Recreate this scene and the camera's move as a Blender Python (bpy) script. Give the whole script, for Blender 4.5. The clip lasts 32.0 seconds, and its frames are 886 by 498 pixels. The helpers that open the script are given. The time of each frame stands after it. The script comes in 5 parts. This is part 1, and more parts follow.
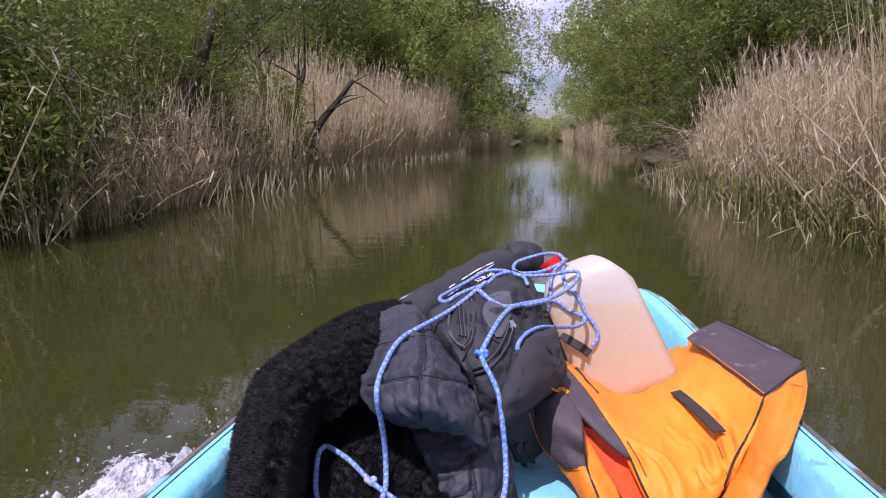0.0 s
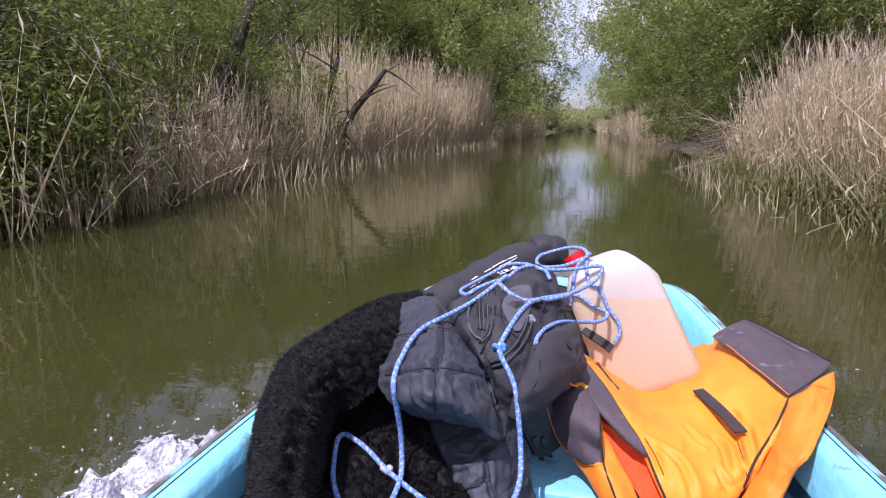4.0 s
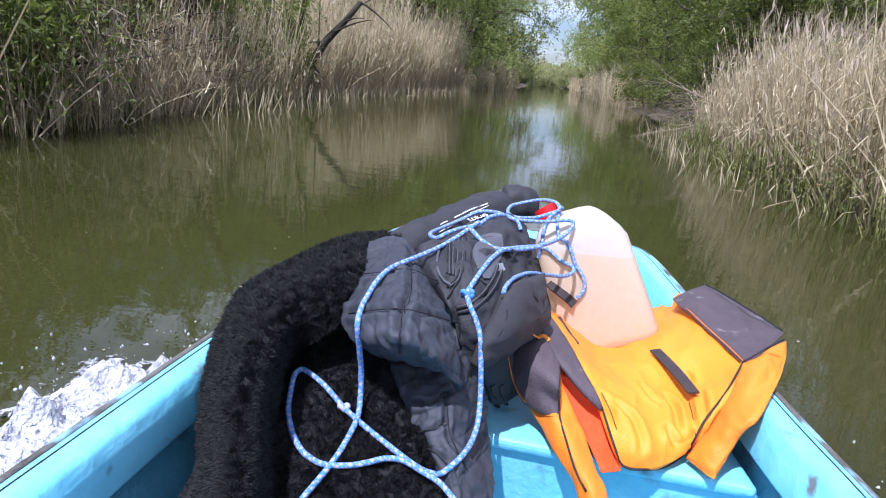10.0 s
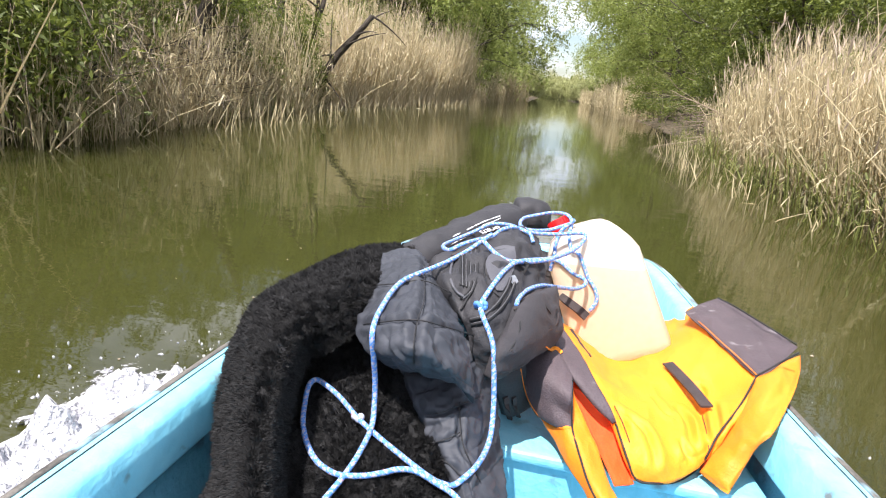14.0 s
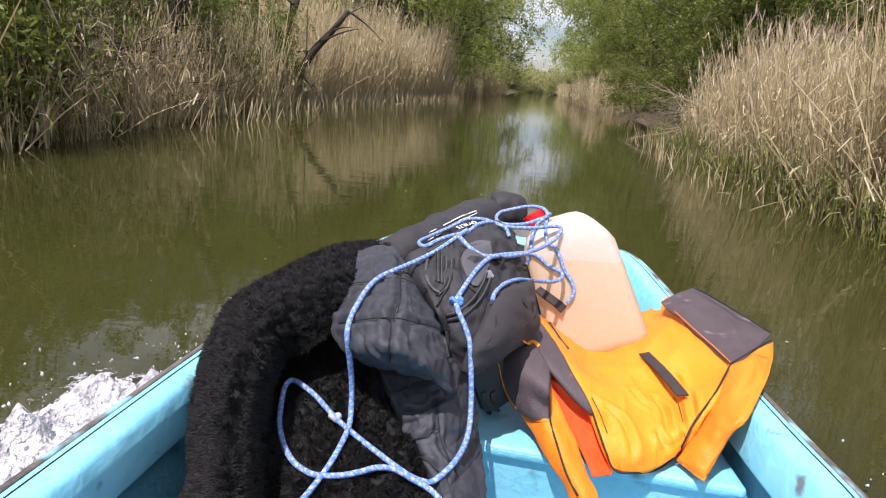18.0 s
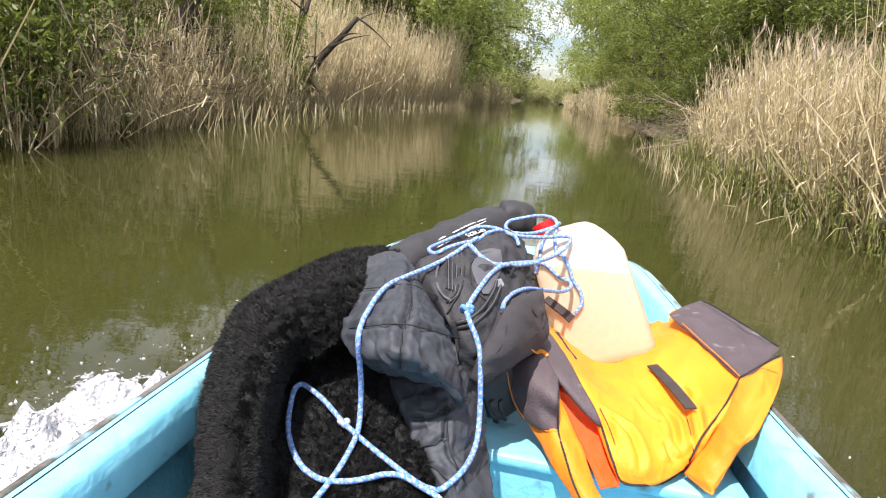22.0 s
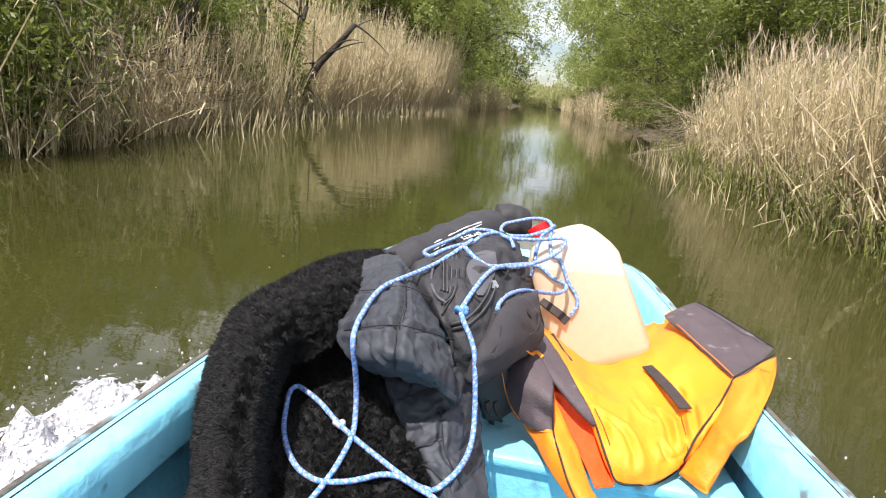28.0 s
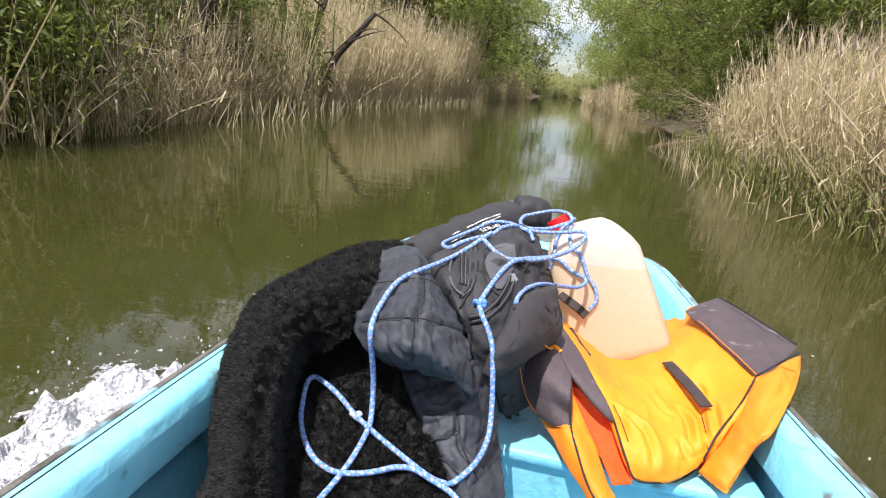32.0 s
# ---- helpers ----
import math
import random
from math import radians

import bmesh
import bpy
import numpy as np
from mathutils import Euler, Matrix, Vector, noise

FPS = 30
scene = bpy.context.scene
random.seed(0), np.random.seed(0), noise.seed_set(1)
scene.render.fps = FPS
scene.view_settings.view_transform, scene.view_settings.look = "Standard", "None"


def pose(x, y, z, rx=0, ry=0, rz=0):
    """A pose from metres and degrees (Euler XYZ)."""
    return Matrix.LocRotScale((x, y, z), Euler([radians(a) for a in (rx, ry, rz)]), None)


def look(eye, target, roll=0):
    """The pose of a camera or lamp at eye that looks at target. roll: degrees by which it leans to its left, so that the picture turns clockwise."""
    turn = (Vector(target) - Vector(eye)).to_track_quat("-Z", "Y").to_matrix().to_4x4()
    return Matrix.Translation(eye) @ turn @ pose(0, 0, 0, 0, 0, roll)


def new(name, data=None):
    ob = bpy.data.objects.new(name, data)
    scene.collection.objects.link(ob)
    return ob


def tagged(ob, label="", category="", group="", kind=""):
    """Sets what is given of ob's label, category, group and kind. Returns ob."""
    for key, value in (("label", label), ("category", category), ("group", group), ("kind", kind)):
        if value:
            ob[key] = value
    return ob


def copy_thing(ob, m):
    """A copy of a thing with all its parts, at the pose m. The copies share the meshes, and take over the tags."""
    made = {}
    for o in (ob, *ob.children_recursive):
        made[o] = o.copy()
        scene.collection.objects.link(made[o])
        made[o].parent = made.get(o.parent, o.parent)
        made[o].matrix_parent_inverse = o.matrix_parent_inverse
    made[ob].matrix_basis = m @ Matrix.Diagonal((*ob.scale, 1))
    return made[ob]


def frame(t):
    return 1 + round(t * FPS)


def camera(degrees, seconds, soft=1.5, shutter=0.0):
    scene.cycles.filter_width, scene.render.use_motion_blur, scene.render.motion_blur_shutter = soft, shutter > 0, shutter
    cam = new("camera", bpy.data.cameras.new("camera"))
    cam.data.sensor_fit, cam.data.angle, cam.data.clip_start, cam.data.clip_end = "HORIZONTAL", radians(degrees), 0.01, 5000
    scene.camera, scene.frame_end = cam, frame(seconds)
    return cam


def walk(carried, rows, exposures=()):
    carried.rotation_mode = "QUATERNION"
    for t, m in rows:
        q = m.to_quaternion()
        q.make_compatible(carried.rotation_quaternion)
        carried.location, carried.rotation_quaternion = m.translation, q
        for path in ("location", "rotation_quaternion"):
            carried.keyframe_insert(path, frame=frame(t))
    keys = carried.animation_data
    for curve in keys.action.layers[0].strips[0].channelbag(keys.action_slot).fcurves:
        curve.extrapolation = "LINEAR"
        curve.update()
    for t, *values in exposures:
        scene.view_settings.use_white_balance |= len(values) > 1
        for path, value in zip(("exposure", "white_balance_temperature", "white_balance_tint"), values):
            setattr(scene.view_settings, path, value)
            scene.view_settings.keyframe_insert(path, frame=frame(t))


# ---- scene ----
cam = camera(72.0, 32.0, soft=1.1)
PATH = [
    (0, (0.024, -0.03, 1.014), (-0.365, 1.897, 0.65), -0.6),
    (0.5, (0.007, -0.023, 1.011), (-0.427, 1.893, 0.637), 0.9),
    (1, (0.021, -0.013, 1.014), (-0.427, 1.894, 0.611), 0.4),
    (1.5, (0.013, -0.005, 1.013), (-0.419, 1.901, 0.59), 1.1),
    (2, (-0.003, -0.013, 1.008), (-0.49, 1.877, 0.575), 2.0),
    (2.5, (0.053, -0.032, 1.06), (-0.799, 1.757, 0.789), -2.2),
    (3, (0.06, -0.045, 1.046), (-0.791, 1.742, 0.759), -2.0),
    (3.5, (0.069, -0.042, 1.049), (-0.719, 1.761, 0.691), -3.6),
    (4, (0.046, -0.029, 1.021), (-0.44, 1.871, 0.625), -0.2),
    (4.5, (0.029, 0.018, 0.997), (-0.293, 1.928, 0.496), 4.6),
    (6.5, (0.004, -0.01, 1.002), (-0.37, 1.885, 0.479), 7.3),
    (7, (0.002, -0.011, 1.0), (-0.375, 1.879, 0.467), 7.9),
    (7.5, (0.006, -0.009, 1.001), (-0.368, 1.881, 0.465), 7.3),
    (8, (0.014, -0.007, 1.004), (-0.36, 1.883, 0.464), 5.2),
    (8.5, (0.01, 0.0, 1.001), (-0.359, 1.888, 0.454), 5.2),
    (9, (0.005, -0.002, 1.001), (-0.351, 1.888, 0.45), 5.9),
    (9.5, (0.011, -0.006, 1.001), (-0.335, 1.886, 0.453), 5.3),
    (10, (0.014, -0.001, 1.0), (-0.328, 1.889, 0.442), 5.5),
    (10.5, (0.018, -0.004, 1.002), (-0.332, 1.886, 0.45), 4.9),
    (11, (0.007, -0.001, 0.998), (-0.349, 1.89, 0.452), 5.5),
    (11.5, (0.005, -0.005, 0.997), (-0.323, 1.894, 0.46), 5.8),
    (12, (0.009, -0.007, 1.0), (-0.335, 1.887, 0.457), 5.6),
    (12.5, (0.008, -0.005, 1.002), (-0.34, 1.884, 0.444), 6.1),
    (13, (0.005, -0.005, 0.996), (-0.34, 1.888, 0.452), 6.3),
    (13.5, (0.005, -0.008, 0.998), (-0.354, 1.887, 0.467), 5.9),
    (14, (0.008, -0.013, 1.003), (-0.37, 1.88, 0.479), 5.5),
    (14.5, (0.017, -0.015, 1.005), (-0.343, 1.879, 0.47), 5.4),
    (16.5, (0.016, -0.014, 1.008), (-0.342, 1.88, 0.472), 5.1),
    (17, (0.015, -0.007, 1.001), (-0.338, 1.887, 0.463), 5.4),
    (17.5, (0.014, -0.004, 1.002), (-0.343, 1.889, 0.463), 4.9),
    (18, (0.021, -0.006, 1.005), (-0.297, 1.895, 0.471), 4.7),
    (18.5, (0.016, -0.009, 1.006), (-0.308, 1.895, 0.49), 4.5),
    (19, (0.016, -0.01, 1.006), (-0.329, 1.892, 0.492), 4.5),
    (19.5, (0.014, -0.008, 1.002), (-0.302, 1.897, 0.482), 4.5),
    (20, (0.015, -0.009, 1.007), (-0.294, 1.896, 0.485), 5.2),
    (20.5, (0.014, -0.013, 1.004), (-0.296, 1.896, 0.491), 5.3),
    (21, (0.014, -0.017, 1.006), (-0.309, 1.893, 0.509), 5.4),
    (21.5, (0.009, -0.014, 1.007), (-0.316, 1.895, 0.506), 5.5),
    (22, (0.005, -0.011, 1.005), (-0.326, 1.894, 0.492), 5.8),
    (22.5, (0.018, -0.018, 1.009), (-0.319, 1.885, 0.494), 5.4),
    (23, (0.016, -0.012, 1.003), (-0.323, 1.889, 0.479), 5.6),
    (23.5, (0.018, -0.014, 1.009), (-0.298, 1.894, 0.5), 5.0),
    (24, (0.015, -0.016, 1.009), (-0.311, 1.892, 0.503), 5.5),
    (24.5, (0.015, -0.017, 1.006), (-0.306, 1.89, 0.495), 5.5),
    (25, (0.015, -0.013, 1.005), (-0.306, 1.891, 0.483), 5.8),
    (25.5, (0.015, -0.01, 1.002), (-0.296, 1.894, 0.473), 5.6),
    (27.5, (0.018, -0.018, 1.003), (-0.299, 1.89, 0.493), 5.8),
    (28, (0.016, -0.019, 1.001), (-0.314, 1.891, 0.506), 5.5),
    (28.5, (0.019, -0.017, 1.006), (-0.31, 1.888, 0.494), 5.6),
    (29, (0.007, -0.016, 0.997), (-0.328, 1.891, 0.497), 5.5),
    (29.5, (0.016, -0.012, 1.004), (-0.348, 1.884, 0.48), 5.1),
    (30, (0.014, -0.005, 1.002), (-0.353, 1.888, 0.472), 5.1),
    (30.5, (0.014, -0.008, 1.004), (-0.352, 1.885, 0.471), 5.4),
    (31, (0.016, -0.005, 1.005), (-0.35, 1.884, 0.461), 5.6),
    (31.5, (0.012, -0.009, 1.001), (-0.363, 1.884, 0.474), 5.6),
    (32, (0.011, -0.009, 1.002), (-0.37, 1.882, 0.471), 5.8),
]
EXPOSURES = [(0.0, 0.02, 5850, 36), (1.5, 0.04, 5800, 38), (3.0, 0.18, 5800, 34), (4.5, 0.34, 5700, 33), (7.0, 0.45, 5350, 22), (12.2, 0.78, 5500, 22), (13.0, 1.12, 6300, 15), (17.0, 0.72, 6450, 15), (17.5, 0.66, 6450, 17), (18.0, 0.42, 6450, 21), (18.8, 0.82, 6600, 15), (21.0, 0.92, 6600, 14), (25.5, 0.92, 6600, 14), (28.5, 0.84, 6600, 14), (30.0, 0.84, 6550, 14), (32.0, 0.64, 6500, 14)]
walk(cam, [(t, look(eye, to, roll)) for t, eye, to, roll in PATH], EXPOSURES)

# ---- sky and sun ----
SUN_AZ, SUN_EL = -156.0, 62.0          # degrees right of +y, and above the horizon
world = bpy.data.worlds.new("sky")
scene.world = world
world.use_nodes = True
wn, wl = world.node_tree.nodes, world.node_tree.links
wn.clear()
sky = wn.new("ShaderNodeTexSky")
sky.sky_type, sky.sun_disc = "NISHITA", False
sky.sun_elevation, sky.sun_rotation = radians(SUN_EL), radians(SUN_AZ)
sky.air_density, sky.dust_density, sky.ozone_density = 1.0, 1.0, 1.0
wco = wn.new("ShaderNodeTexCoord")
wmap = wn.new("ShaderNodeMapping")
wmap.inputs["Scale"].default_value = (1.0, 1.0, 3.0)
wno = wn.new("ShaderNodeTexNoise")
wno.inputs["Scale"].default_value, wno.inputs["Detail"].default_value, wno.inputs["Roughness"].default_value = 2.2, 8.0, 0.6
wra = wn.new("ShaderNodeValToRGB")
wra.color_ramp.elements[0].position, wra.color_ramp.elements[1].position = 0.41, 0.57
wmx = wn.new("ShaderNodeMixRGB")
wmx.inputs[2].default_value = (11.0, 11.3, 12.0, 1.0)
wbg = wn.new("ShaderNodeBackground")
wbg.inputs["Strength"].default_value = 0.085
wout = wn.new("ShaderNodeOutputWorld")
wl.new(wco.outputs["Generated"], wmap.inputs["Vector"])
wl.new(wmap.outputs["Vector"], wno.inputs["Vector"])
wl.new(wno.outputs["Fac"], wra.inputs["Fac"])
wl.new(wra.outputs["Color"], wmx.inputs[0])
wl.new(sky.outputs["Color"], wmx.inputs[1])
wl.new(wmx.outputs["Color"], wbg.inputs["Color"])
wl.new(wbg.outputs["Background"], wout.inputs["Surface"])
sun = new("sun", bpy.data.lights.new("sun", "SUN"))
sun.data.energy, sun.data.angle, sun.data.color = 4.8, radians(0.6), (1.0, 0.96, 0.9)
sun.matrix_world = look((60 * math.sin(radians(SUN_AZ)), 60 * math.cos(radians(SUN_AZ)), 60 * math.tan(radians(SUN_EL))), (0, 0, 0))


# ---- materials ----
def material(name, dark, light, rough=0.6, scale=6.0, fine=80.0, bump=0.15, dist=0.01, metal=0.0, translucent=0.0,
             island=False, sheen=0.0, stain=None, coat=0.0, spread=(0.3, 0.7)):
    """A surface between two colours: broad blotches, fine grain and relief; island: each loose piece has its own tone."""
    m = bpy.data.materials.new(name)
    m.use_nodes = True
    n, l = m.node_tree.nodes, m.node_tree.links
    p = n["Principled BSDF"]
    co = n.new("ShaderNodeTexCoord")
    a, b = n.new("ShaderNodeTexNoise"), n.new("ShaderNodeTexNoise")
    a.inputs["Scale"].default_value, a.inputs["Detail"].default_value = scale, 6.0
    b.inputs["Scale"].default_value, b.inputs["Detail"].default_value = fine, 4.0
    for t in (a, b):
        l.new(co.outputs["Object"], t.inputs["Vector"])
    mixv = n.new("ShaderNodeMath")
    mixv.operation = "MULTIPLY_ADD"
    mixv.inputs[1].default_value, mixv.inputs[2].default_value = 0.45, 0.0
    l.new(b.outputs["Fac"], mixv.inputs[0])
    addv = n.new("ShaderNodeMath")
    addv.operation = "MULTIPLY_ADD"
    addv.inputs[1].default_value = 0.55
    l.new(mixv.outputs[0], addv.inputs[2])
    if island:
        geo = n.new("ShaderNodeNewGeometry")
        l.new(geo.outputs["Random Per Island"], addv.inputs[0])
    else:
        l.new(a.outputs["Fac"], addv.inputs[0])
    ramp = n.new("ShaderNodeValToRGB")
    ramp.color_ramp.elements[0].position, ramp.color_ramp.elements[1].position = spread
    ramp.color_ramp.elements[0].color, ramp.color_ramp.elements[1].color = (*dark, 1), (*light, 1)
    l.new(addv.outputs[0], ramp.inputs["Fac"])
    colour = ramp.outputs["Color"]
    if stain:
        c, lo, hi, sc = stain
        s = n.new("ShaderNodeTexNoise")
        s.inputs["Scale"].default_value, s.inputs["Detail"].default_value = sc, 8.0
        l.new(co.outputs["Object"], s.inputs["Vector"])
        sr = n.new("ShaderNodeMapRange")
        sr.inputs["From Min"].default_value, sr.inputs["From Max"].default_value = lo, hi
        l.new(s.outputs["Fac"], sr.inputs["Value"])
        mx = n.new("ShaderNodeMixRGB")
        mx.inputs[2].default_value = (*c, 1)
        l.new(sr.outputs["Result"], mx.inputs[0])
        l.new(colour, mx.inputs[1])
        colour = mx.outputs["Color"]
    l.new(colour, p.inputs["Base Color"])
    p.inputs["Roughness"].default_value, p.inputs["Metallic"].default_value = rough, metal
    p.inputs["Sheen Weight"].default_value = sheen
    p.inputs["Coat Weight"].default_value = coat
    if bump:
        bp = n.new("ShaderNodeBump")
        bp.inputs["Strength"].default_value, bp.inputs["Distance"].default_value = bump, dist
        l.new(b.outputs["Fac"], bp.inputs["Height"])
        l.new(bp.outputs["Normal"], p.inputs["Normal"])
    if translucent:
        tr = n.new("ShaderNodeBsdfTranslucent")
        l.new(colour, tr.inputs["Color"])
        ms = n.new("ShaderNodeMixShader")
        ms.inputs[0].default_value = translucent
        l.new(p.outputs["BSDF"], ms.inputs[1])
        l.new(tr.outputs["BSDF"], ms.inputs[2])
        l.new(ms.outputs["Shader"], n["Material Output"].inputs["Surface"])
    return m


MUD = material("bank_mud", (0.05, 0.04, 0.025), (0.16, 0.12, 0.07), 0.9, 1.2, 30, 0.6, 0.05)
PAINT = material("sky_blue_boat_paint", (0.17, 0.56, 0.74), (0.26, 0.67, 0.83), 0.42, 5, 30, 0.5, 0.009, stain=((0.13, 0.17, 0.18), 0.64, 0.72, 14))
# inner blue darkened: the shade below the gunwale painted in, plus random stains
PAINT_HULL_SHADED = material("shaded_blue_hull_paint", (0.085, 0.33, 0.46), (0.15, 0.43, 0.56), 0.5, 7, 55, 0.6, 0.008, stain=((0.07, 0.10, 0.11), 0.60, 0.74, 9))
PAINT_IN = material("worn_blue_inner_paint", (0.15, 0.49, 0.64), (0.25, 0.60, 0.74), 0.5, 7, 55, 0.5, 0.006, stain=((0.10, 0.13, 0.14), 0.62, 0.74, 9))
RUB = material("weathered_rubbing_strip", (0.04, 0.037, 0.033), (0.17, 0.155, 0.135), 0.8, 20, 120, 0.5, 0.004, stain=((0.24, 0.42, 0.50), 0.52, 0.6, 9))
FUR = material("black_fur", (0.003, 0.003, 0.0035), (0.009, 0.0088, 0.009), 0.8, 20, 200, 0.6, 0.01)
PILE = material("black_fur_pile", (0.003, 0.003, 0.0035), (0.018, 0.0172, 0.017), 0.85, 20, 200, 0.0, island=True)
QUILT = material("dark_quilted_nylon", (0.019, 0.022, 0.029), (0.043, 0.047, 0.058), 0.7, 8, 48, 0.3, 0.005)
SEAM = material("black_seam", (0.006, 0.006, 0.007), (0.014, 0.014, 0.015), 0.7, 40, 200, 0.2)
PACK = material("black_pack_cloth", (0.014, 0.014, 0.016), (0.034, 0.033, 0.037), 0.7, 10, 260, 0.5, 0.003)
PACK_FLAP_CLOTH = material("plain_pack_flap", (0.026, 0.024, 0.027), (0.042, 0.038, 0.042), 0.9, 8, 260, 0.5, 0.003)
PACK_GREY = material("grey_pack_panel", (0.055, 0.055, 0.065), (0.09, 0.09, 0.10), 0.6, 10, 260, 0.4, 0.003)
# lighter grey for the painted sheen along black zips and ribs
EDGE_SHEEN = material("grey_edge_sheen", (0.05, 0.05, 0.055), (0.10, 0.10, 0.105), 0.5, 40, 300, 0.3, 0.002)
WEB = material("black_webbing", (0.016, 0.011, 0.011), (0.05, 0.036, 0.034), 0.7, 30, 300, 0.5, 0.002)
METAL = material("dull_metal", (0.35, 0.35, 0.36), (0.6, 0.6, 0.6), 0.35, 30, 100, 0.1, metal=1.0)
WHITE = material("white_print", (0.7, 0.7, 0.7), (0.85, 0.85, 0.85), 0.6, 30, 100, 0.1)
ORANGE = material("orange_vest_cloth", (0.90, 0.26, 0.008), (0.96, 0.33, 0.012), 0.6, 7, 220, 0.4, 0.003, sheen=0.03, translucent=0.12)
ORANGE_SIDE = material("deep_orange_vest_cloth", (0.89, 0.21, 0.006), (0.95, 0.28, 0.010), 0.6, 7, 220, 0.4, 0.003, sheen=0.03, translucent=0.12)
ORANGE_DEEP = material("orange_vest_lining", (0.82, 0.05, 0.002), (0.92, 0.085, 0.003), 0.8, 9, 220, 0.4, 0.003)
VEST_DARK = material("charcoal_vest_cloth", (0.050, 0.037, 0.042), (0.092, 0.068, 0.075), 0.7, 12, 240, 0.5, 0.003, stain=((0.26, 0.24, 0.24), 0.63, 0.8, 22))
CAN = material("milky_plastic", (0.75, 0.70, 0.62), (0.82, 0.78, 0.70), 0.38, 4, 60, 0.06, translucent=0.5)
CAN_FULL = material("milky_plastic_filled", (0.80, 0.64, 0.46), (0.86, 0.72, 0.55), 0.38, 4, 60, 0.06, translucent=0.5)
RED = material("red_cap_plastic", (0.62, 0.012, 0.015), (0.75, 0.02, 0.02), 0.35, 10, 60, 0.05)
REED = material("dry_reed", (0.36, 0.29, 0.15), (0.78, 0.68, 0.45), 0.75, 6, 60, 0.0, island=True, translucent=0.4, spread=(0.15, 0.85))
PLUME = material("reed_plume", (0.32, 0.25, 0.18), (0.55, 0.45, 0.35), 0.9, 6, 60, 0.0, island=True, translucent=0.2, spread=(0.15, 0.85))
SHOOT = material("green_reed_shoot", (0.10, 0.12, 0.03), (0.30, 0.31, 0.09), 0.6, 6, 60, 0.0, island=True, translucent=0.35, spread=(0.15, 0.85))
LEAF = material("willow_leaf", (0.055, 0.08, 0.014), (0.25, 0.29, 0.055), 0.5, 6, 60, 0.0, island=True, translucent=0.5, spread=(0.15, 0.85))
LEAF_PALE = material("pale_willow_leaf", (0.17, 0.23, 0.05), (0.40, 0.44, 0.12), 0.55, 6, 60, 0.0, island=True, translucent=0.5, spread=(0.15, 0.85))
LEAF_GREY = material("silvery_shrub_leaf", (0.26, 0.28, 0.10), (0.50, 0.50, 0.24), 0.6, 6, 60, 0.0, island=True, translucent=0.35, spread=(0.15, 0.85))
BARK = material("dark_willow_bark", (0.022, 0.018, 0.014), (0.09, 0.07, 0.05), 0.9, 9, 60, 0.9, 0.03)
DEAD = material("dead_branch", (0.12, 0.09, 0.06), (0.36, 0.29, 0.2), 0.85, 9, 60, 0.3, 0.01, island=True)


ROPE = material("blue_braided_rope", (0.05, 0.17, 0.52), (0.12, 0.30, 0.70), 0.7, 60, 300, 0.5, 0.002)
ROPE_WHITE = material("white_rope_strand", (0.28, 0.31, 0.44), (0.46, 0.48, 0.58), 0.7, 60, 300, 0.4, 0.002)
ROPE_RED = material("pink_rope_fleck", (0.5, 0.2, 0.25), (0.65, 0.32, 0.36), 0.7, 60, 300, 0.4, 0.002)


def water_material():
    m = bpy.data.materials.new("murky_green_water")
    m.use_nodes = True
    n, l = m.node_tree.nodes, m.node_tree.links
    p = n["Principled BSDF"]
    p.inputs["Roughness"].default_value, p.inputs["IOR"].default_value = 0.02, 1.33
    co = n.new("ShaderNodeTexCoord")
    big = n.new("ShaderNodeTexNoise")
    big.inputs["Scale"].default_value, big.inputs["Detail"].default_value = 0.35, 5
    ramp = n.new("ShaderNodeValToRGB")
    ramp.color_ramp.elements[0].color, ramp.color_ramp.elements[1].color = (0.020, 0.022, 0.006, 1), (0.042, 0.043, 0.011, 1)
    l.new(co.outputs["Object"], big.inputs["Vector"])
    l.new(big.outputs["Fac"], ramp.inputs["Fac"])
    l.new(ramp.outputs["Color"], p.inputs["Base Color"])
    prev = None
    for sc, st, stretch in ((0.9, 0.07, (0.7, 1.0, 1)), (4.5, 0.05, (0.5, 1.3, 1)), (16.0, 0.022, (0.6, 1.2, 1))):
        mp = n.new("ShaderNodeMapping")
        mp.inputs["Scale"].default_value = stretch
        t = n.new("ShaderNodeTexNoise")
        t.inputs["Scale"].default_value, t.inputs["Detail"].default_value = sc, 3
        bp = n.new("ShaderNodeBump")
        bp.inputs["Strength"].default_value, bp.inputs["Distance"].default_value = 1.0, st * 0.06 / sc ** 0.5
        l.new(co.outputs["Object"], mp.inputs["Vector"])
        l.new(mp.outputs["Vector"], t.inputs["Vector"])
        l.new(t.outputs["Fac"], bp.inputs["Height"])
        if prev:
            l.new(prev.outputs["Normal"], bp.inputs["Normal"])
        prev = bp
    l.new(prev.outputs["Normal"], p.inputs["Normal"])
    return m


WATER = water_material()


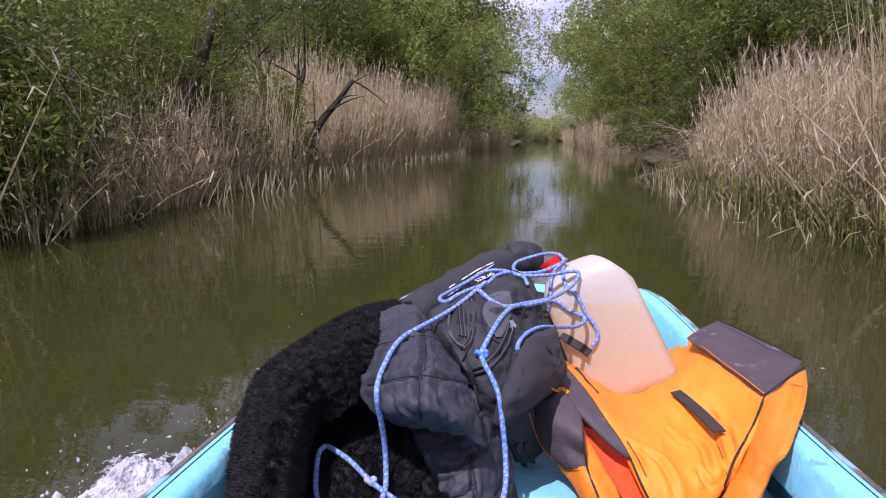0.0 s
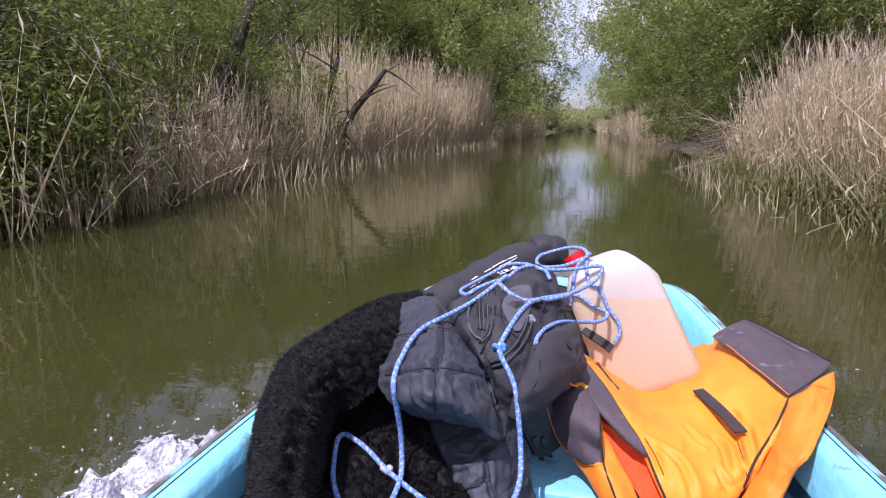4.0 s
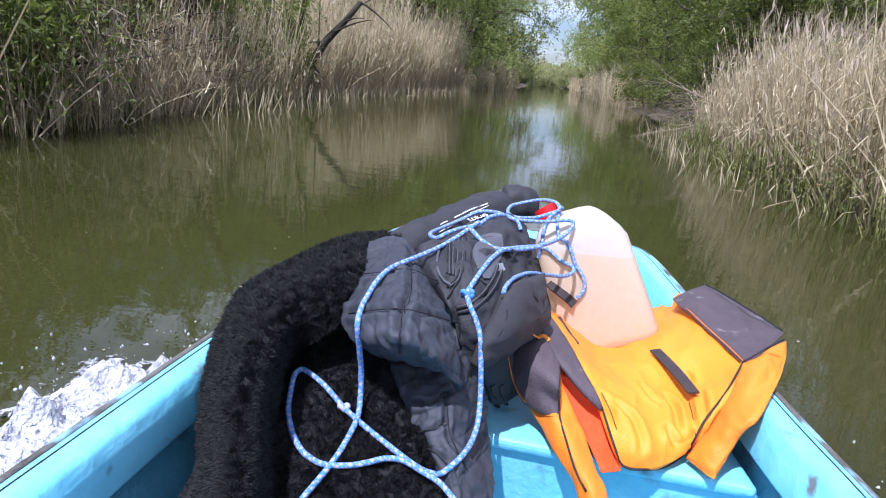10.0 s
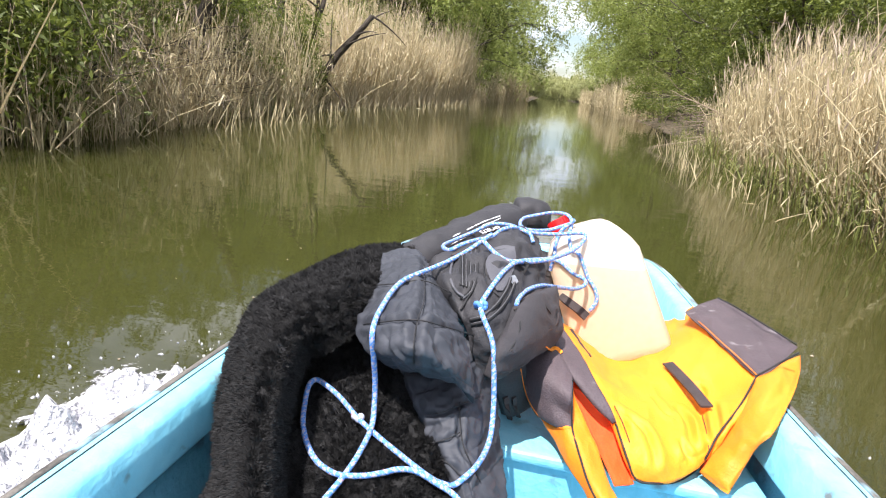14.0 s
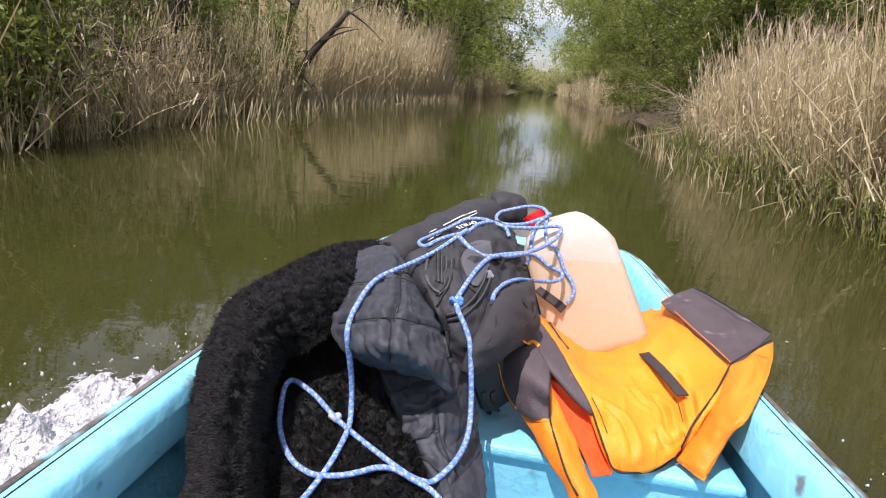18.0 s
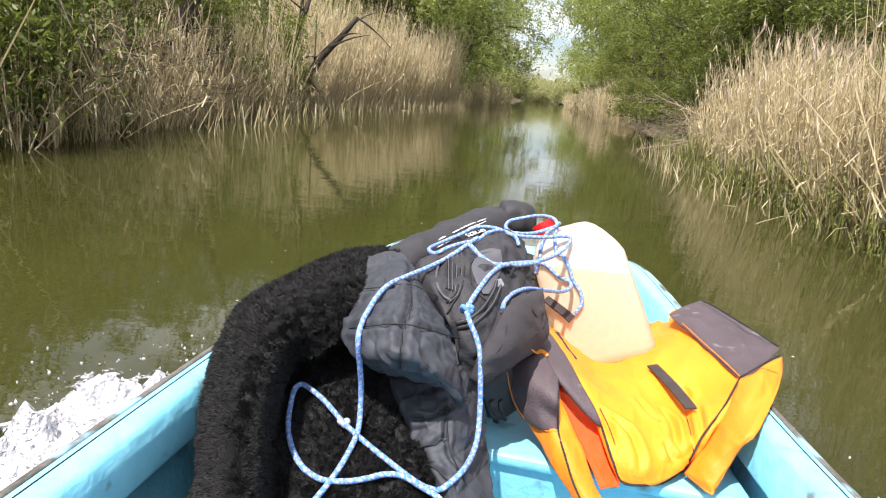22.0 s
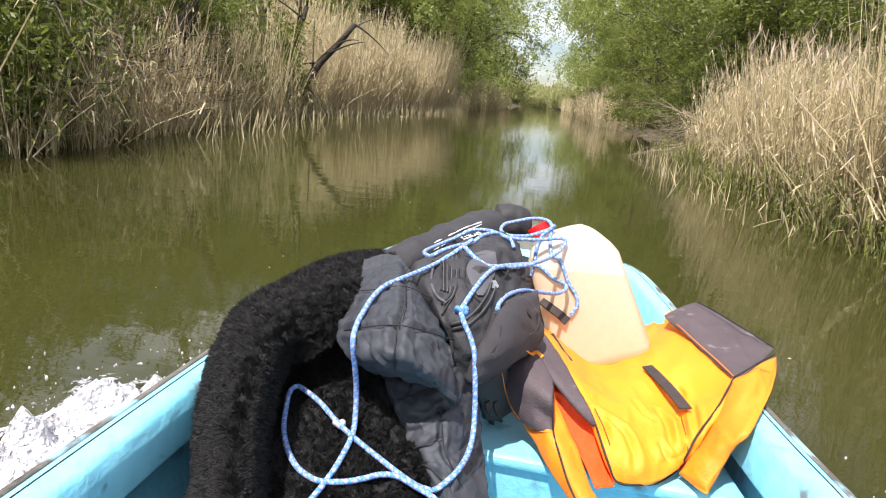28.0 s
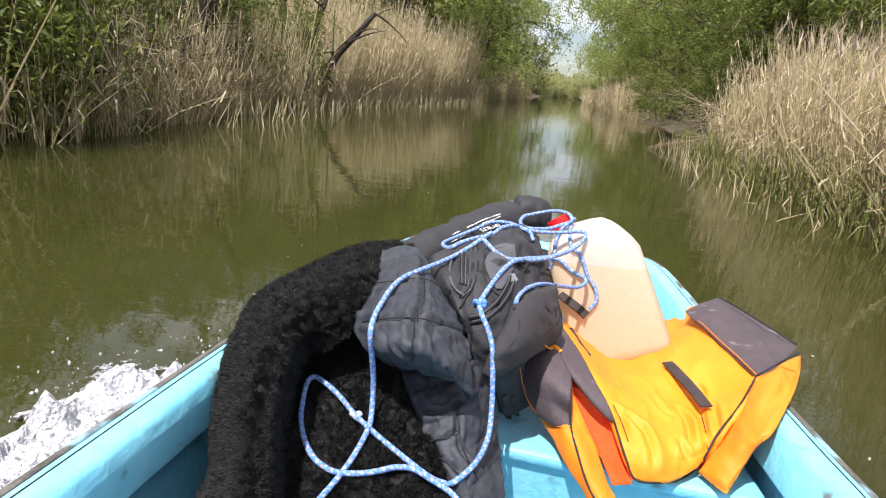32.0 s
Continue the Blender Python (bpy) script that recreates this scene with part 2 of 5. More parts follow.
def foam_material():
    """Froth: white lumps whose cover breaks up into holes and shreds towards its rim."""
    m = material("white_foam", (0.30, 0.30, 0.33), (0.70, 0.70, 0.72), 0.6, 14, 60, 1.0, 0.03, spread=(0.38, 0.6))
    n, l = m.node_tree.nodes, m.node_tree.links
    p = n["Principled BSDF"]
    at = n.new("ShaderNodeAttribute")
    at.attribute_name = "cover"
    co = n.new("ShaderNodeTexCoord")
    no = n.new("ShaderNodeTexNoise")
    no.inputs["Scale"].default_value, no.inputs["Detail"].default_value, no.inputs["Roughness"].default_value = 26.0, 5.0, 0.65
    l.new(co.outputs["Object"], no.inputs["Vector"])
    ad = n.new("ShaderNodeMath")
    ad.operation = "MULTIPLY_ADD"
    ad.inputs[1].default_value = 3.2
    l.new(no.outputs["Fac"], ad.inputs[0])
    l.new(at.outputs["Fac"], ad.inputs[2])
    mr = n.new("ShaderNodeMapRange")
    mr.inputs["From Min"].default_value, mr.inputs["From Max"].default_value = 1.55, 1.85
    l.new(ad.outputs[0], mr.inputs["Value"])
    l.new(mr.outputs["Result"], p.inputs["Alpha"])
    return m


FOAM = foam_material()


# ---- helpers of this scene ----
def link(name, verts, faces, mat, parent=None, label="", smooth=True):
    me = bpy.data.meshes.new(name)
    me.from_pydata([tuple(v) for v in verts], [], [tuple(f) for f in faces])
    me.validate()
    if smooth:
        me.polygons.foreach_set("use_smooth", [True] * len(me.polygons))
    me.materials.append(mat)
    ob = new(name, me)
    if parent:
        ob.parent = parent
    if label:
        ob["label"] = label
    return ob


def part(name, bm, mat, parent=None, label="", smooth=True):
    me = bpy.data.meshes.new(name)
    bm.normal_update()
    bm.to_mesh(me)
    bm.free()
    if smooth:
        me.polygons.foreach_set("use_smooth", [True] * len(me.polygons))
    me.materials.append(mat)
    ob = new(name, me)
    if parent:
        ob.parent = parent
    if label:
        ob["label"] = label
    return ob


def thing(name, label, category, group="", kind=""):
    return tagged(new(name), label, category, group, kind)


def spline(pts, n):
    """Catmull-Rom points along a row of control points, evenly by parameter."""
    p = np.asarray(pts, float)
    p = np.vstack([2 * p[0] - p[1], p, 2 * p[-1] - p[-2]])
    out = []
    for u in np.linspace(0, len(p) - 3 - 1e-6, n):
        k = int(u)
        t = u - k
        a, b, c, d = p[k:k + 4]
        out.append(0.5 * (2 * b + (c - a) * t + (2 * a - 5 * b + 4 * c - d) * t * t + (3 * b - a - 3 * c + d) * t ** 3))
    return np.array(out)


def sheet(grid, nu, nv):
    """A smooth sheet of nu x nv points through a grid of control points, with its normals, facing up."""
    rows = [spline(r, nv) for r in grid]
    s = np.stack([spline([r[j] for r in rows], nu) for j in range(nv)], 1)
    du, dv = np.gradient(s, axis=0), np.gradient(s, axis=1)
    n = np.cross(du, dv)
    n /= np.linalg.norm(n, axis=-1, keepdims=True) + 1e-9
    if n[..., 2].mean() < 0:
        n = -n
    return s, n


def shell(name, s, n, thick, mat, parent, label="", lift=None):
    """A cloth with thickness: the sheet s, lifted along its normals, and its lower side."""
    nu, nv = s.shape[:2]
    top = s + n * (lift[..., None] if lift is not None else 0)
    edge = np.minimum.outer(np.minimum(np.arange(nu), np.arange(nu)[::-1]), np.full(nv, 99))
    edge = np.minimum(edge, np.minimum(np.arange(nv), np.arange(nv)[::-1])[None, :])
    inset = np.clip(edge / max(3.0, nu / 25.0), 0, 1) ** 0.5
    top = top - n * (thick * 0.5 * (1 - inset))[..., None]
    low = s - n * (thick * (0.5 + 0.5 * inset))[..., None]
    v = np.concatenate([top.reshape(-1, 3), low.reshape(-1, 3)])
    i = np.arange(nu * nv).reshape(nu, nv)
    f = np.stack([i[:-1, :-1], i[1:, :-1], i[1:, 1:], i[:-1, 1:]], -1).reshape(-1, 4)
    g = f[:, ::-1] + nu * nv
    rim = np.concatenate([i[0, :], i[1:, -1], i[-1, -2::-1], i[-2:0:-1, 0]])
    rim2 = np.roll(rim, -1)
    r = np.stack([rim, rim2, rim2 + nu * nv, rim + nu * nv], -1)
    return link(name, v, np.concatenate([f, g, r]).tolist(), mat, parent, label)


def wrinkle(s, amount, size, seed, stretch=(1, 1, 1), ridged=True):
    """Folds of cloth: noise over the sheet's own places."""
    out = np.zeros(s.shape[:2])
    for i in range(s.shape[0]):
        for j in range(s.shape[1]):
            p = Vector((s[i, j] * stretch / size).tolist()) + Vector((seed * 3.7, seed, -seed))
            v = noise.noise(p) + 0.5 * noise.noise(p * 2.3)
            out[i, j] = (0.6 - abs(v)) if ridged else v
    return out * amount


def creases(s, lines, depth, width):
    """Soft folds pressed into a sheet along lines: a furrow between two low ridges."""
    out = np.zeros(s.shape[:2])
    for line in lines:
        p = spline(line, 90)
        d = np.full(s.shape[:2], 9.0)
        at = np.zeros(s.shape[:2])
        for k, q in enumerate(p):
            e = np.linalg.norm(s - q, axis=-1)
            at = np.where(e < d, k / 89, at)
            d = np.minimum(d, e)
        fade = np.sin(math.pi * np.clip(at * 0.9 + 0.08, 0, 1)) ** 0.5
        out += depth * fade * (0.7 * np.exp(-((d - 2.2 * width) / (1.2 * width)) ** 2) - np.exp(-(d / width) ** 2))
    return out


def tube(verts, faces, pts, radii, sides=6, cap=True):
    """Adds a tapered tube along pts to the lists."""
    pts = np.asarray(pts, float)
    d = np.gradient(pts, axis=0)
    d /= np.linalg.norm(d, axis=1, keepdims=True) + 1e-9
    base = len(verts)
    ref = np.array([0.31, 0.17, 0.93]) if abs(d[0][2]) < 0.9 else np.array([0.94, 0.2, 0.1])
    for k in range(len(pts)):
        a = np.cross(d[k], ref)
        a /= np.linalg.norm(a) + 1e-9
        b = np.cross(d[k], a)
        ref = np.cross(a, d[k])
        for q in range(sides):
            w = 2 * math.pi * q / sides
            verts.append(pts[k] + radii[k] * (math.cos(w) * a + math.sin(w) * b))
    for k in range(len(pts) - 1):
        for q in range(sides):
            r = (q + 1) % sides
            faces.append((base + k * sides + q, base + k * sides + r, base + (k + 1) * sides + r, base + (k + 1) * sides + q))
    if cap:
        faces.append(tuple(base + q for q in range(sides))[::-1])
        faces.append(tuple(base + (len(pts) - 1) * sides + q for q in range(sides)))


def cord(name, pts, radius, mat, parent, n=None, sides=6, label=""):
    p = spline(pts, n or len(pts) * 5)
    v, f = [], []
    tube(v, f, p, [radius] * len(p), sides)
    return link(name, v, f, mat, parent, label)


def box(bm, size, m, bevel=0.0):
    made = bmesh.ops.create_cube(bm, size=1.0, matrix=m @ Matrix.Diagonal((*size, 1)))
    if bevel:
        edges = {e for v in made["verts"] for e in v.link_edges}
        bmesh.ops.bevel(bm, geom=list(edges), offset=bevel, segments=3, profile=0.5, affect="EDGES")


# ---- ground and water ----
BANKS = [(-300, -8.0, 9.0), (-40, -7.0, 5.5), (0, -5.6, 3.8), (6, -6.1, 3.2), (10, -7.0, 3.1), (18, -8.0, 3.2), (28, -7.8, 3.1), (42, -6.8, 2.4), (60, -6.2, 1.2), (80, -6.0, 0.4), (105, -7.5, -0.8), (125, -12.0, -6.0), (700, -40.0, -34.0)]


def bank(y, side):
    b = np.array(BANKS)
    return float(np.interp(y, b[:, 0], b[:, 1 if side < 0 else 2]))


def ground_height(x, y):
    lo, hi = bank(y, -1), bank(y, 1)
    wob = 0.5 * noise.noise(Vector((x * 0.3, y * 0.5, 0))) + 0.25 * noise.noise(Vector((x, y * 1.3, 4)))
    inside = min(x - lo, hi - x) + wob
    up = 0.22 + 0.12 * noise.noise(Vector((x * 0.25, y * 0.25, 9)))
    if inside > 0:
        return max(-0.9, -0.05 - inside * 0.5)
    return min(up, -0.05 - inside * 0.3)


def build_ground():
    xs = np.unique(np.concatenate([np.linspace(-14, 10, 61), np.linspace(-60, 60, 31), [-600, -350, -200, -110, 110, 200, 350, 600]]))
    ys = np.unique(np.concatenate([np.linspace(-6, 40, 93), np.linspace(40, 140, 61), np.linspace(-60, -6, 12), [-500, -250, -120, 200, 320, 600]]))
    v = [(x, y, ground_height(x, y)) for y in ys for x in xs]
    w = len(xs)
    f = [(j * w + i, j * w + i + 1, (j + 1) * w + i + 1, (j + 1) * w + i) for j in range(len(ys) - 1) for i in range(w - 1)]
    tagged(link("ground", v, f, MUD), "brown muddy channel bank with leaf litter", "ground", kind="structure")


build_ground()
tagged(link("water", [(-600, -500, 0), (600, -500, 0), (600, 600, 0), (-600, 600, 0)], [(0, 1, 2, 3)], WATER), "murky olive-green channel water with soft ripples", "water", kind="structure")

# ---- the boat ----
SIDE_R = [(0.56, -2.4), (0.635, -1.2), (0.635, 0.0), (0.595, 0.8), (0.545, 1.15), (0.478, 1.6), (0.438, 1.92), (0.402, 2.2), (0.36, 2.37), (0.285, 2.44)]
SIDE_L = [(-0.5, -2.4), (-0.62, -1.2), (-0.665, 0.0), (-0.67, 0.6), (-0.668, 1.1), (-0.645, 1.5), (-0.6, 1.9), (-0.555, 2.2), (-0.48, 2.36), (-0.36, 2.42)]
GUN = 0.42


def side_line(pts, n=60):
    p = spline([(x, y, 0.0) for x, y in pts], n)[:, :2]
    return p


def inward(p):
    d = np.gradient(p, axis=0)
    d /= np.linalg.norm(d, axis=1, keepdims=True)
    return d


def rail(name, line, sign, profile, mat, parent, label=""):
    """A profile of (inset, height) swept along one edge of the boat."""
    d = inward(line)
    nrm = np.stack([-d[:, 1] * sign, d[:, 0] * sign], 1)
    k = len(profile)
    v = [(*(line[i] + nrm[i] * a), b) for i in range(len(line)) for a, b in profile]
    f = [(i * k + j, i * k + (j + 1) % k, (i + 1) * k + (j + 1) % k, (i + 1) * k + j) for i in range(len(line) - 1) for j in range(k)]
    f += [tuple(range(k)), tuple((len(line) - 1) * k + j for j in range(k))]
    ob = link(name, v, f, mat, parent, label)
    bm = bmesh.new()
    bm.from_mesh(ob.data)
    bmesh.ops.recalc_face_normals(bm, faces=bm.faces)
    bm.to_mesh(ob.data)
    bm.free()
    m = ob.modifiers.new("soft_edge", "BEVEL")
    m.width, m.segments, m.limit_method, m.angle_limit, m.harden_normals = 0.006, 2, "ANGLE", radians(50), True
    return ob


boat = thing("boat", "small sky-blue painted boat with worn gunwales, afloat", "boat")
LINE_R, LINE_L = side_line(SIDE_R), side_line(SIDE_L)
BOW = np.stack([np.linspace(0.285, -0.36, 12), np.linspace(2.44, 2.42, 12)], 1)
STERN = np.stack([np.linspace(-0.5, 0.56, 12), np.full(12, -2.4)], 1)
BEAM = [(0.012, GUN), (0.062, GUN + 0.002), (0.074, GUN - 0.01), (0.082, GUN - 0.095), (0.05, GUN - 0.1), (0.03, GUN - 0.06), (0.012, GUN - 0.05)]
STRIP = [(-0.009, GUN - 0.008), (0.006, GUN - 0.001), (0.010, GUN - 0.003), (0.0105, GUN - 0.03), (-0.009, GUN - 0.03)]
SKIN = [(0.004, GUN - 0.03), (0.05, 0.05), (0.13, -0.16), (0.155, -0.16), (0.078, 0.05), (0.046, GUN - 0.06)]
for edge, sgn, where in ((LINE_R, 1, ""), (LINE_L, -1, ""), (BOW, 1, ""), (STERN, 1, "")):
    rail("hull_side", edge, sgn, SKIN, PAINT_HULL_SHADED, boat)
    rail("gunwale", edge, sgn, BEAM, PAINT, boat)
    rail("groove", edge, sgn, [(0.0265, GUN + 0.0025), (0.029, GUN + 0.0025), (0.029, GUN - 0.004), (0.0265, GUN - 0.004)], SEAM, boat)
    rail("rubbing_strip", edge, sgn, STRIP, RUB, boat, "grey weathered rubbing strip")


def deck(name, y0, y1, z, thick, mat, parent, inset, label=""):
    """A board across the boat between two stations, fitted to the sides."""
    r, l = LINE_R[np.argsort(LINE_R[:, 1])], LINE_L[np.argsort(LINE_L[:, 1])]
    ys = np.linspace(y0, y1, 24)
    v, f = [], []
    for y in ys:
        a, b = np.interp(y, l[:, 1], l[:, 0]) + inset, np.interp(y, r[:, 1], r[:, 0]) - inset
        xs = np.linspace(a, b, 14)
        v += [(x, y, z) for x in xs] + [(x, y, z - thick) for x in xs]
    for i in range(len(ys) - 1):
        for j in range(13):
            a, b = i * 28 + j, (i + 1) * 28 + j
            f += [(a, a + 1, b + 1, b), (b + 14, b + 15, a + 15, a + 14)]
        f += [(i * 28, (i + 1) * 28, (i + 1) * 28 + 14, i * 28 + 14), (i * 28 + 13, i * 28 + 27, (i + 1) * 28 + 27, (i + 1) * 28 + 13)]
    e = (len(ys) - 1) * 28
    for j in range(13):
        f += [(j, j + 14, j + 15, j + 1), (e + j, e + j + 1, e + j + 15, e + j + 14)]
    ob = link(name, v, f, mat, parent, label, smooth=False)
    m = ob.modifiers.new("soft_edge", "BEVEL")
    m.width, m.segments, m.limit_method = 0.012, 3, "ANGLE"
    return ob


# bottom in the same darkened blue, with the shade in its colour
deck("bottom", -2.35, 2.36, 0.035, 0.05, PAINT_HULL_SHADED, boat, 0.075)
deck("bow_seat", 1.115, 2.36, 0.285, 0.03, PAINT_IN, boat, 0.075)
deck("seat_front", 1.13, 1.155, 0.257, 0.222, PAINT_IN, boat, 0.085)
deck("thwart", -0.75, -0.4, 0.2, 0.03, PAINT_IN, boat, 0.075)

# ---- the load: black fur coat and quilted jacket ----
COAT_FLAP = [
    [(-0.377, 1.594, 0.56), (-0.355, 1.392, 0.58), (-0.328, 1.229, 0.575), (-0.316, 1.203, 0.52)],
    [(-0.511, 1.527, 0.56), (-0.419, 1.263, 0.59), (-0.368, 1.084, 0.6), (-0.343, 1.06, 0.53)],
    [(-0.582, 1.324, 0.54), (-0.462, 1.097, 0.58), (-0.408, 0.986, 0.58), (-0.386, 0.984, 0.5)],
    [(-0.631, 1.168, 0.5), (-0.494, 0.979, 0.55), (-0.427, 0.912, 0.55), (-0.432, 1.001, 0.46)],
    [(-0.625, 1.035, 0.45), (-0.482, 0.858, 0.52), (-0.407, 0.803, 0.52), (-0.43, 0.927, 0.42)],
    [(-0.584, 0.918, 0.38), (-0.441, 0.753, 0.48), (-0.38, 0.727, 0.48), (-0.406, 0.848, 0.38)],
    [(-0.529, 0.827, 0.33), (-0.394, 0.666, 0.45), (-0.346, 0.657, 0.45), (-0.379, 0.787, 0.34)],
    [(-0.462, 0.709, 0.26), (-0.332, 0.556, 0.42), (-0.296, 0.558, 0.42), (-0.33, 0.683, 0.3)]]
COAT_LINING = [
    [(-0.505, 1.164, 0.44), (-0.401, 1.163, 0.46), (-0.293, 1.141, 0.47), (-0.177, 1.106, 0.47)],
    [(-0.466, 1.003, 0.385), (-0.359, 0.972, 0.4), (-0.279, 0.964, 0.41), (-0.175, 0.976, 0.415)],
    [(-0.432, 0.869, 0.35), (-0.323, 0.835, 0.375), (-0.251, 0.855, 0.38), (-0.143, 0.895, 0.38)],
    [(-0.388, 0.767, 0.32), (-0.296, 0.752, 0.345), (-0.22, 0.772, 0.35), (-0.095, 0.829, 0.34)],
    [(-0.349, 0.676, 0.29), (-0.256, 0.663, 0.32), (-0.188, 0.685, 0.32), (-0.057, 0.739, 0.31)]]
JACKET_UPPER = [
    [(-0.418, 1.359, 0.6), (-0.378, 1.387, 0.615), (-0.325, 1.377, 0.61), (-0.267, 1.292, 0.58)],
    [(-0.362, 1.136, 0.585), (-0.297, 1.114, 0.615), (-0.238, 1.108, 0.615), (-0.188, 1.14, 0.565)],
    [(-0.363, 1.024, 0.54), (-0.253, 0.935, 0.6), (-0.191, 0.965, 0.605), (-0.133, 1.046, 0.54)],
    [(-0.312, 0.969, 0.51), (-0.222, 0.873, 0.57), (-0.159, 0.879, 0.575), (-0.106, 0.974, 0.51)],
    [(-0.264, 1.004, 0.475), (-0.197, 0.945, 0.5), (-0.143, 0.93, 0.5), (-0.094, 0.958, 0.46)]]
JACKET_LOWER = [
    [(-0.281, 1.065, 0.455), (-0.207, 1.039, 0.47), (-0.153, 1.081, 0.51), (-0.129, 1.164, 0.53)],
    [(-0.229, 0.98, 0.43), (-0.164, 0.958, 0.45), (-0.11, 1.002, 0.45), (-0.087, 1.177, 0.43)],
    [(-0.189, 0.934, 0.39), (-0.128, 0.905, 0.405), (-0.084, 0.954, 0.385), (-0.052, 1.11, 0.335)],
    [(-0.146, 0.888, 0.35), (-0.095, 0.862, 0.365), (-0.061, 0.895, 0.35), (-0.027, 1.006, 0.305)],
    [(-0.089, 0.799, 0.29), (-0.052, 0.782, 0.31), (-0.027, 0.802, 0.3), (0.001, 0.89, 0.25)]]
PACK_FRONT = [
    [(-0.282, 1.284, 0.62), (-0.206, 1.427, 0.645), (-0.13, 1.607, 0.655), (-0.066, 1.743, 0.62)],
    [(-0.231, 1.16, 0.6), (-0.158, 1.23, 0.635), (-0.098, 1.326, 0.645), (-0.023, 1.463, 0.6)],
    [(-0.183, 1.112, 0.57), (-0.128, 1.14, 0.6), (-0.071, 1.247, 0.6), (0.006, 1.361, 0.55)],
    [(-0.144, 1.089, 0.52), (-0.097, 1.082, 0.55), (-0.045, 1.179, 0.54), (0.021, 1.305, 0.49)],
    [(-0.111, 1.072, 0.45), (-0.067, 1.078, 0.45), (-0.031, 1.159, 0.45), (0.023, 1.339, 0.42)]]
PACK_FLAP = [
    [(-0.065, 1.146, 0.585), (-0.038, 1.24, 0.585), (0, 1.392, 0.56)],
    [(-0.074, 1.099, 0.565), (-0.035, 1.153, 0.57), (0.014, 1.323, 0.53)],
    [(-0.087, 1.051, 0.53), (-0.037, 1.103, 0.535), (0.027, 1.301, 0.49)],
    [(-0.096, 1.04, 0.475), (-0.048, 1.116, 0.485), (-0.004, 1.261, 0.465)]]
PACK_SKIRT = [
    [(-0.11, 1.145, 0.44), (-0.076, 1.16, 0.44), (-0.041, 1.211, 0.45)],
    [(-0.088, 1.17, 0.38), (-0.059, 1.188, 0.37), (-0.028, 1.216, 0.39)],
    [(-0.072, 1.19, 0.325), (-0.048, 1.21, 0.315), (-0.015, 1.238, 0.33)]]
VEST_FRONT = [
    [(-0.005, 1.538, 0.45), (0.188, 1.754, 0.29), (0.336, 1.937, 0.32), (0.397, 1.775, 0.45)],
    [(0.075, 1.363, 0.42), (0.193, 1.41, 0.355), (0.327, 1.487, 0.4), (0.444, 1.542, 0.455)],
    [(0.128, 1.248, 0.4), (0.217, 1.254, 0.375), (0.35, 1.344, 0.37), (0.468, 1.327, 0.458)],
    [(0.156, 1.166, 0.37), (0.233, 1.146, 0.36), (0.328, 1.191, 0.355), (0.409, 1.214, 0.405)],
    [(0.186, 1.102, 0.325), (0.242, 1.089, 0.335), (0.314, 1.142, 0.33), (0.376, 1.183, 0.35)],
    [(0.208, 1.08, 0.297), (0.248, 1.078, 0.297), (0.293, 1.103, 0.3), (0.336, 1.151, 0.31)]]
VEST_SHOULDER = [
    [(0.367, 1.707, 0.455), (0.413, 1.765, 0.466), (0.485, 1.865, 0.465)],
    [(0.402, 1.561, 0.458), (0.458, 1.585, 0.472), (0.532, 1.702, 0.475)],
    [(0.431, 1.415, 0.46), (0.482, 1.46, 0.474), (0.563, 1.59, 0.48)],
    [(0.454, 1.308, 0.463), (0.505, 1.36, 0.475), (0.591, 1.499, 0.48)]]
VEST_SIDE = [
    [(0.451, 1.307, 0.463), (0.507, 1.348, 0.482), (0.591, 1.463, 0.475)],
    [(0.41, 1.231, 0.41), (0.455, 1.225, 0.455), (0.546, 1.335, 0.465)],
    [(0.379, 1.216, 0.345), (0.406, 1.155, 0.405), (0.444, 1.136, 0.44)],
    [(0.349, 1.163, 0.325), (0.382, 1.118, 0.36), (0.416, 1.118, 0.365)],
    [(0.335, 1.148, 0.305), (0.36, 1.105, 0.305), (0.376, 1.086, 0.31)]]
VEST_LEFT = [
    [(-0.034, 1.283, 0.44), (0.014, 1.298, 0.45), (0.071, 1.224, 0.42)],
    [(-0.043, 1.245, 0.4), (0.013, 1.186, 0.42), (0.083, 1.177, 0.4)],
    [(-0.017, 1.221, 0.355), (0.036, 1.155, 0.375), (0.109, 1.144, 0.365)],
    [(0.028, 1.158, 0.325), (0.081, 1.104, 0.35), (0.138, 1.109, 0.335)],
    [(0.069, 1.097, 0.3), (0.115, 1.038, 0.325), (0.16, 1.058, 0.31)],
    [(0.111, 1.031, 0.285), (0.143, 0.99, 0.305), (0.18, 1.015, 0.29)],
    [(0.142, 0.982, 0.25), (0.17, 0.964, 0.26), (0.198, 0.994, 0.25)]]
VEST_PATCH = [
    [(-0.028, 1.265, 0.452), (0.016, 1.281, 0.462), (0.068, 1.206, 0.432)],
    [(-0.043, 1.228, 0.415), (0.011, 1.181, 0.435), (0.071, 1.134, 0.42)],
    [(-0.017, 1.189, 0.372), (0.031, 1.149, 0.388), (0.076, 1.138, 0.378)],
    [(0.012, 1.171, 0.345), (0.049, 1.131, 0.35), (0.081, 1.124, 0.355)]]
VEST_BAND = [
    [(-0.004, 1.357, 0.465), (0.019, 1.458, 0.46)],
    [(0.049, 1.228, 0.447), (0.081, 1.297, 0.45)],
    [(0.089, 1.179, 0.42), (0.12, 1.204, 0.427)],
    [(0.127, 1.151, 0.395), (0.149, 1.163, 0.402)],
    [(0.159, 1.148, 0.37), (0.167, 1.15, 0.375)]]
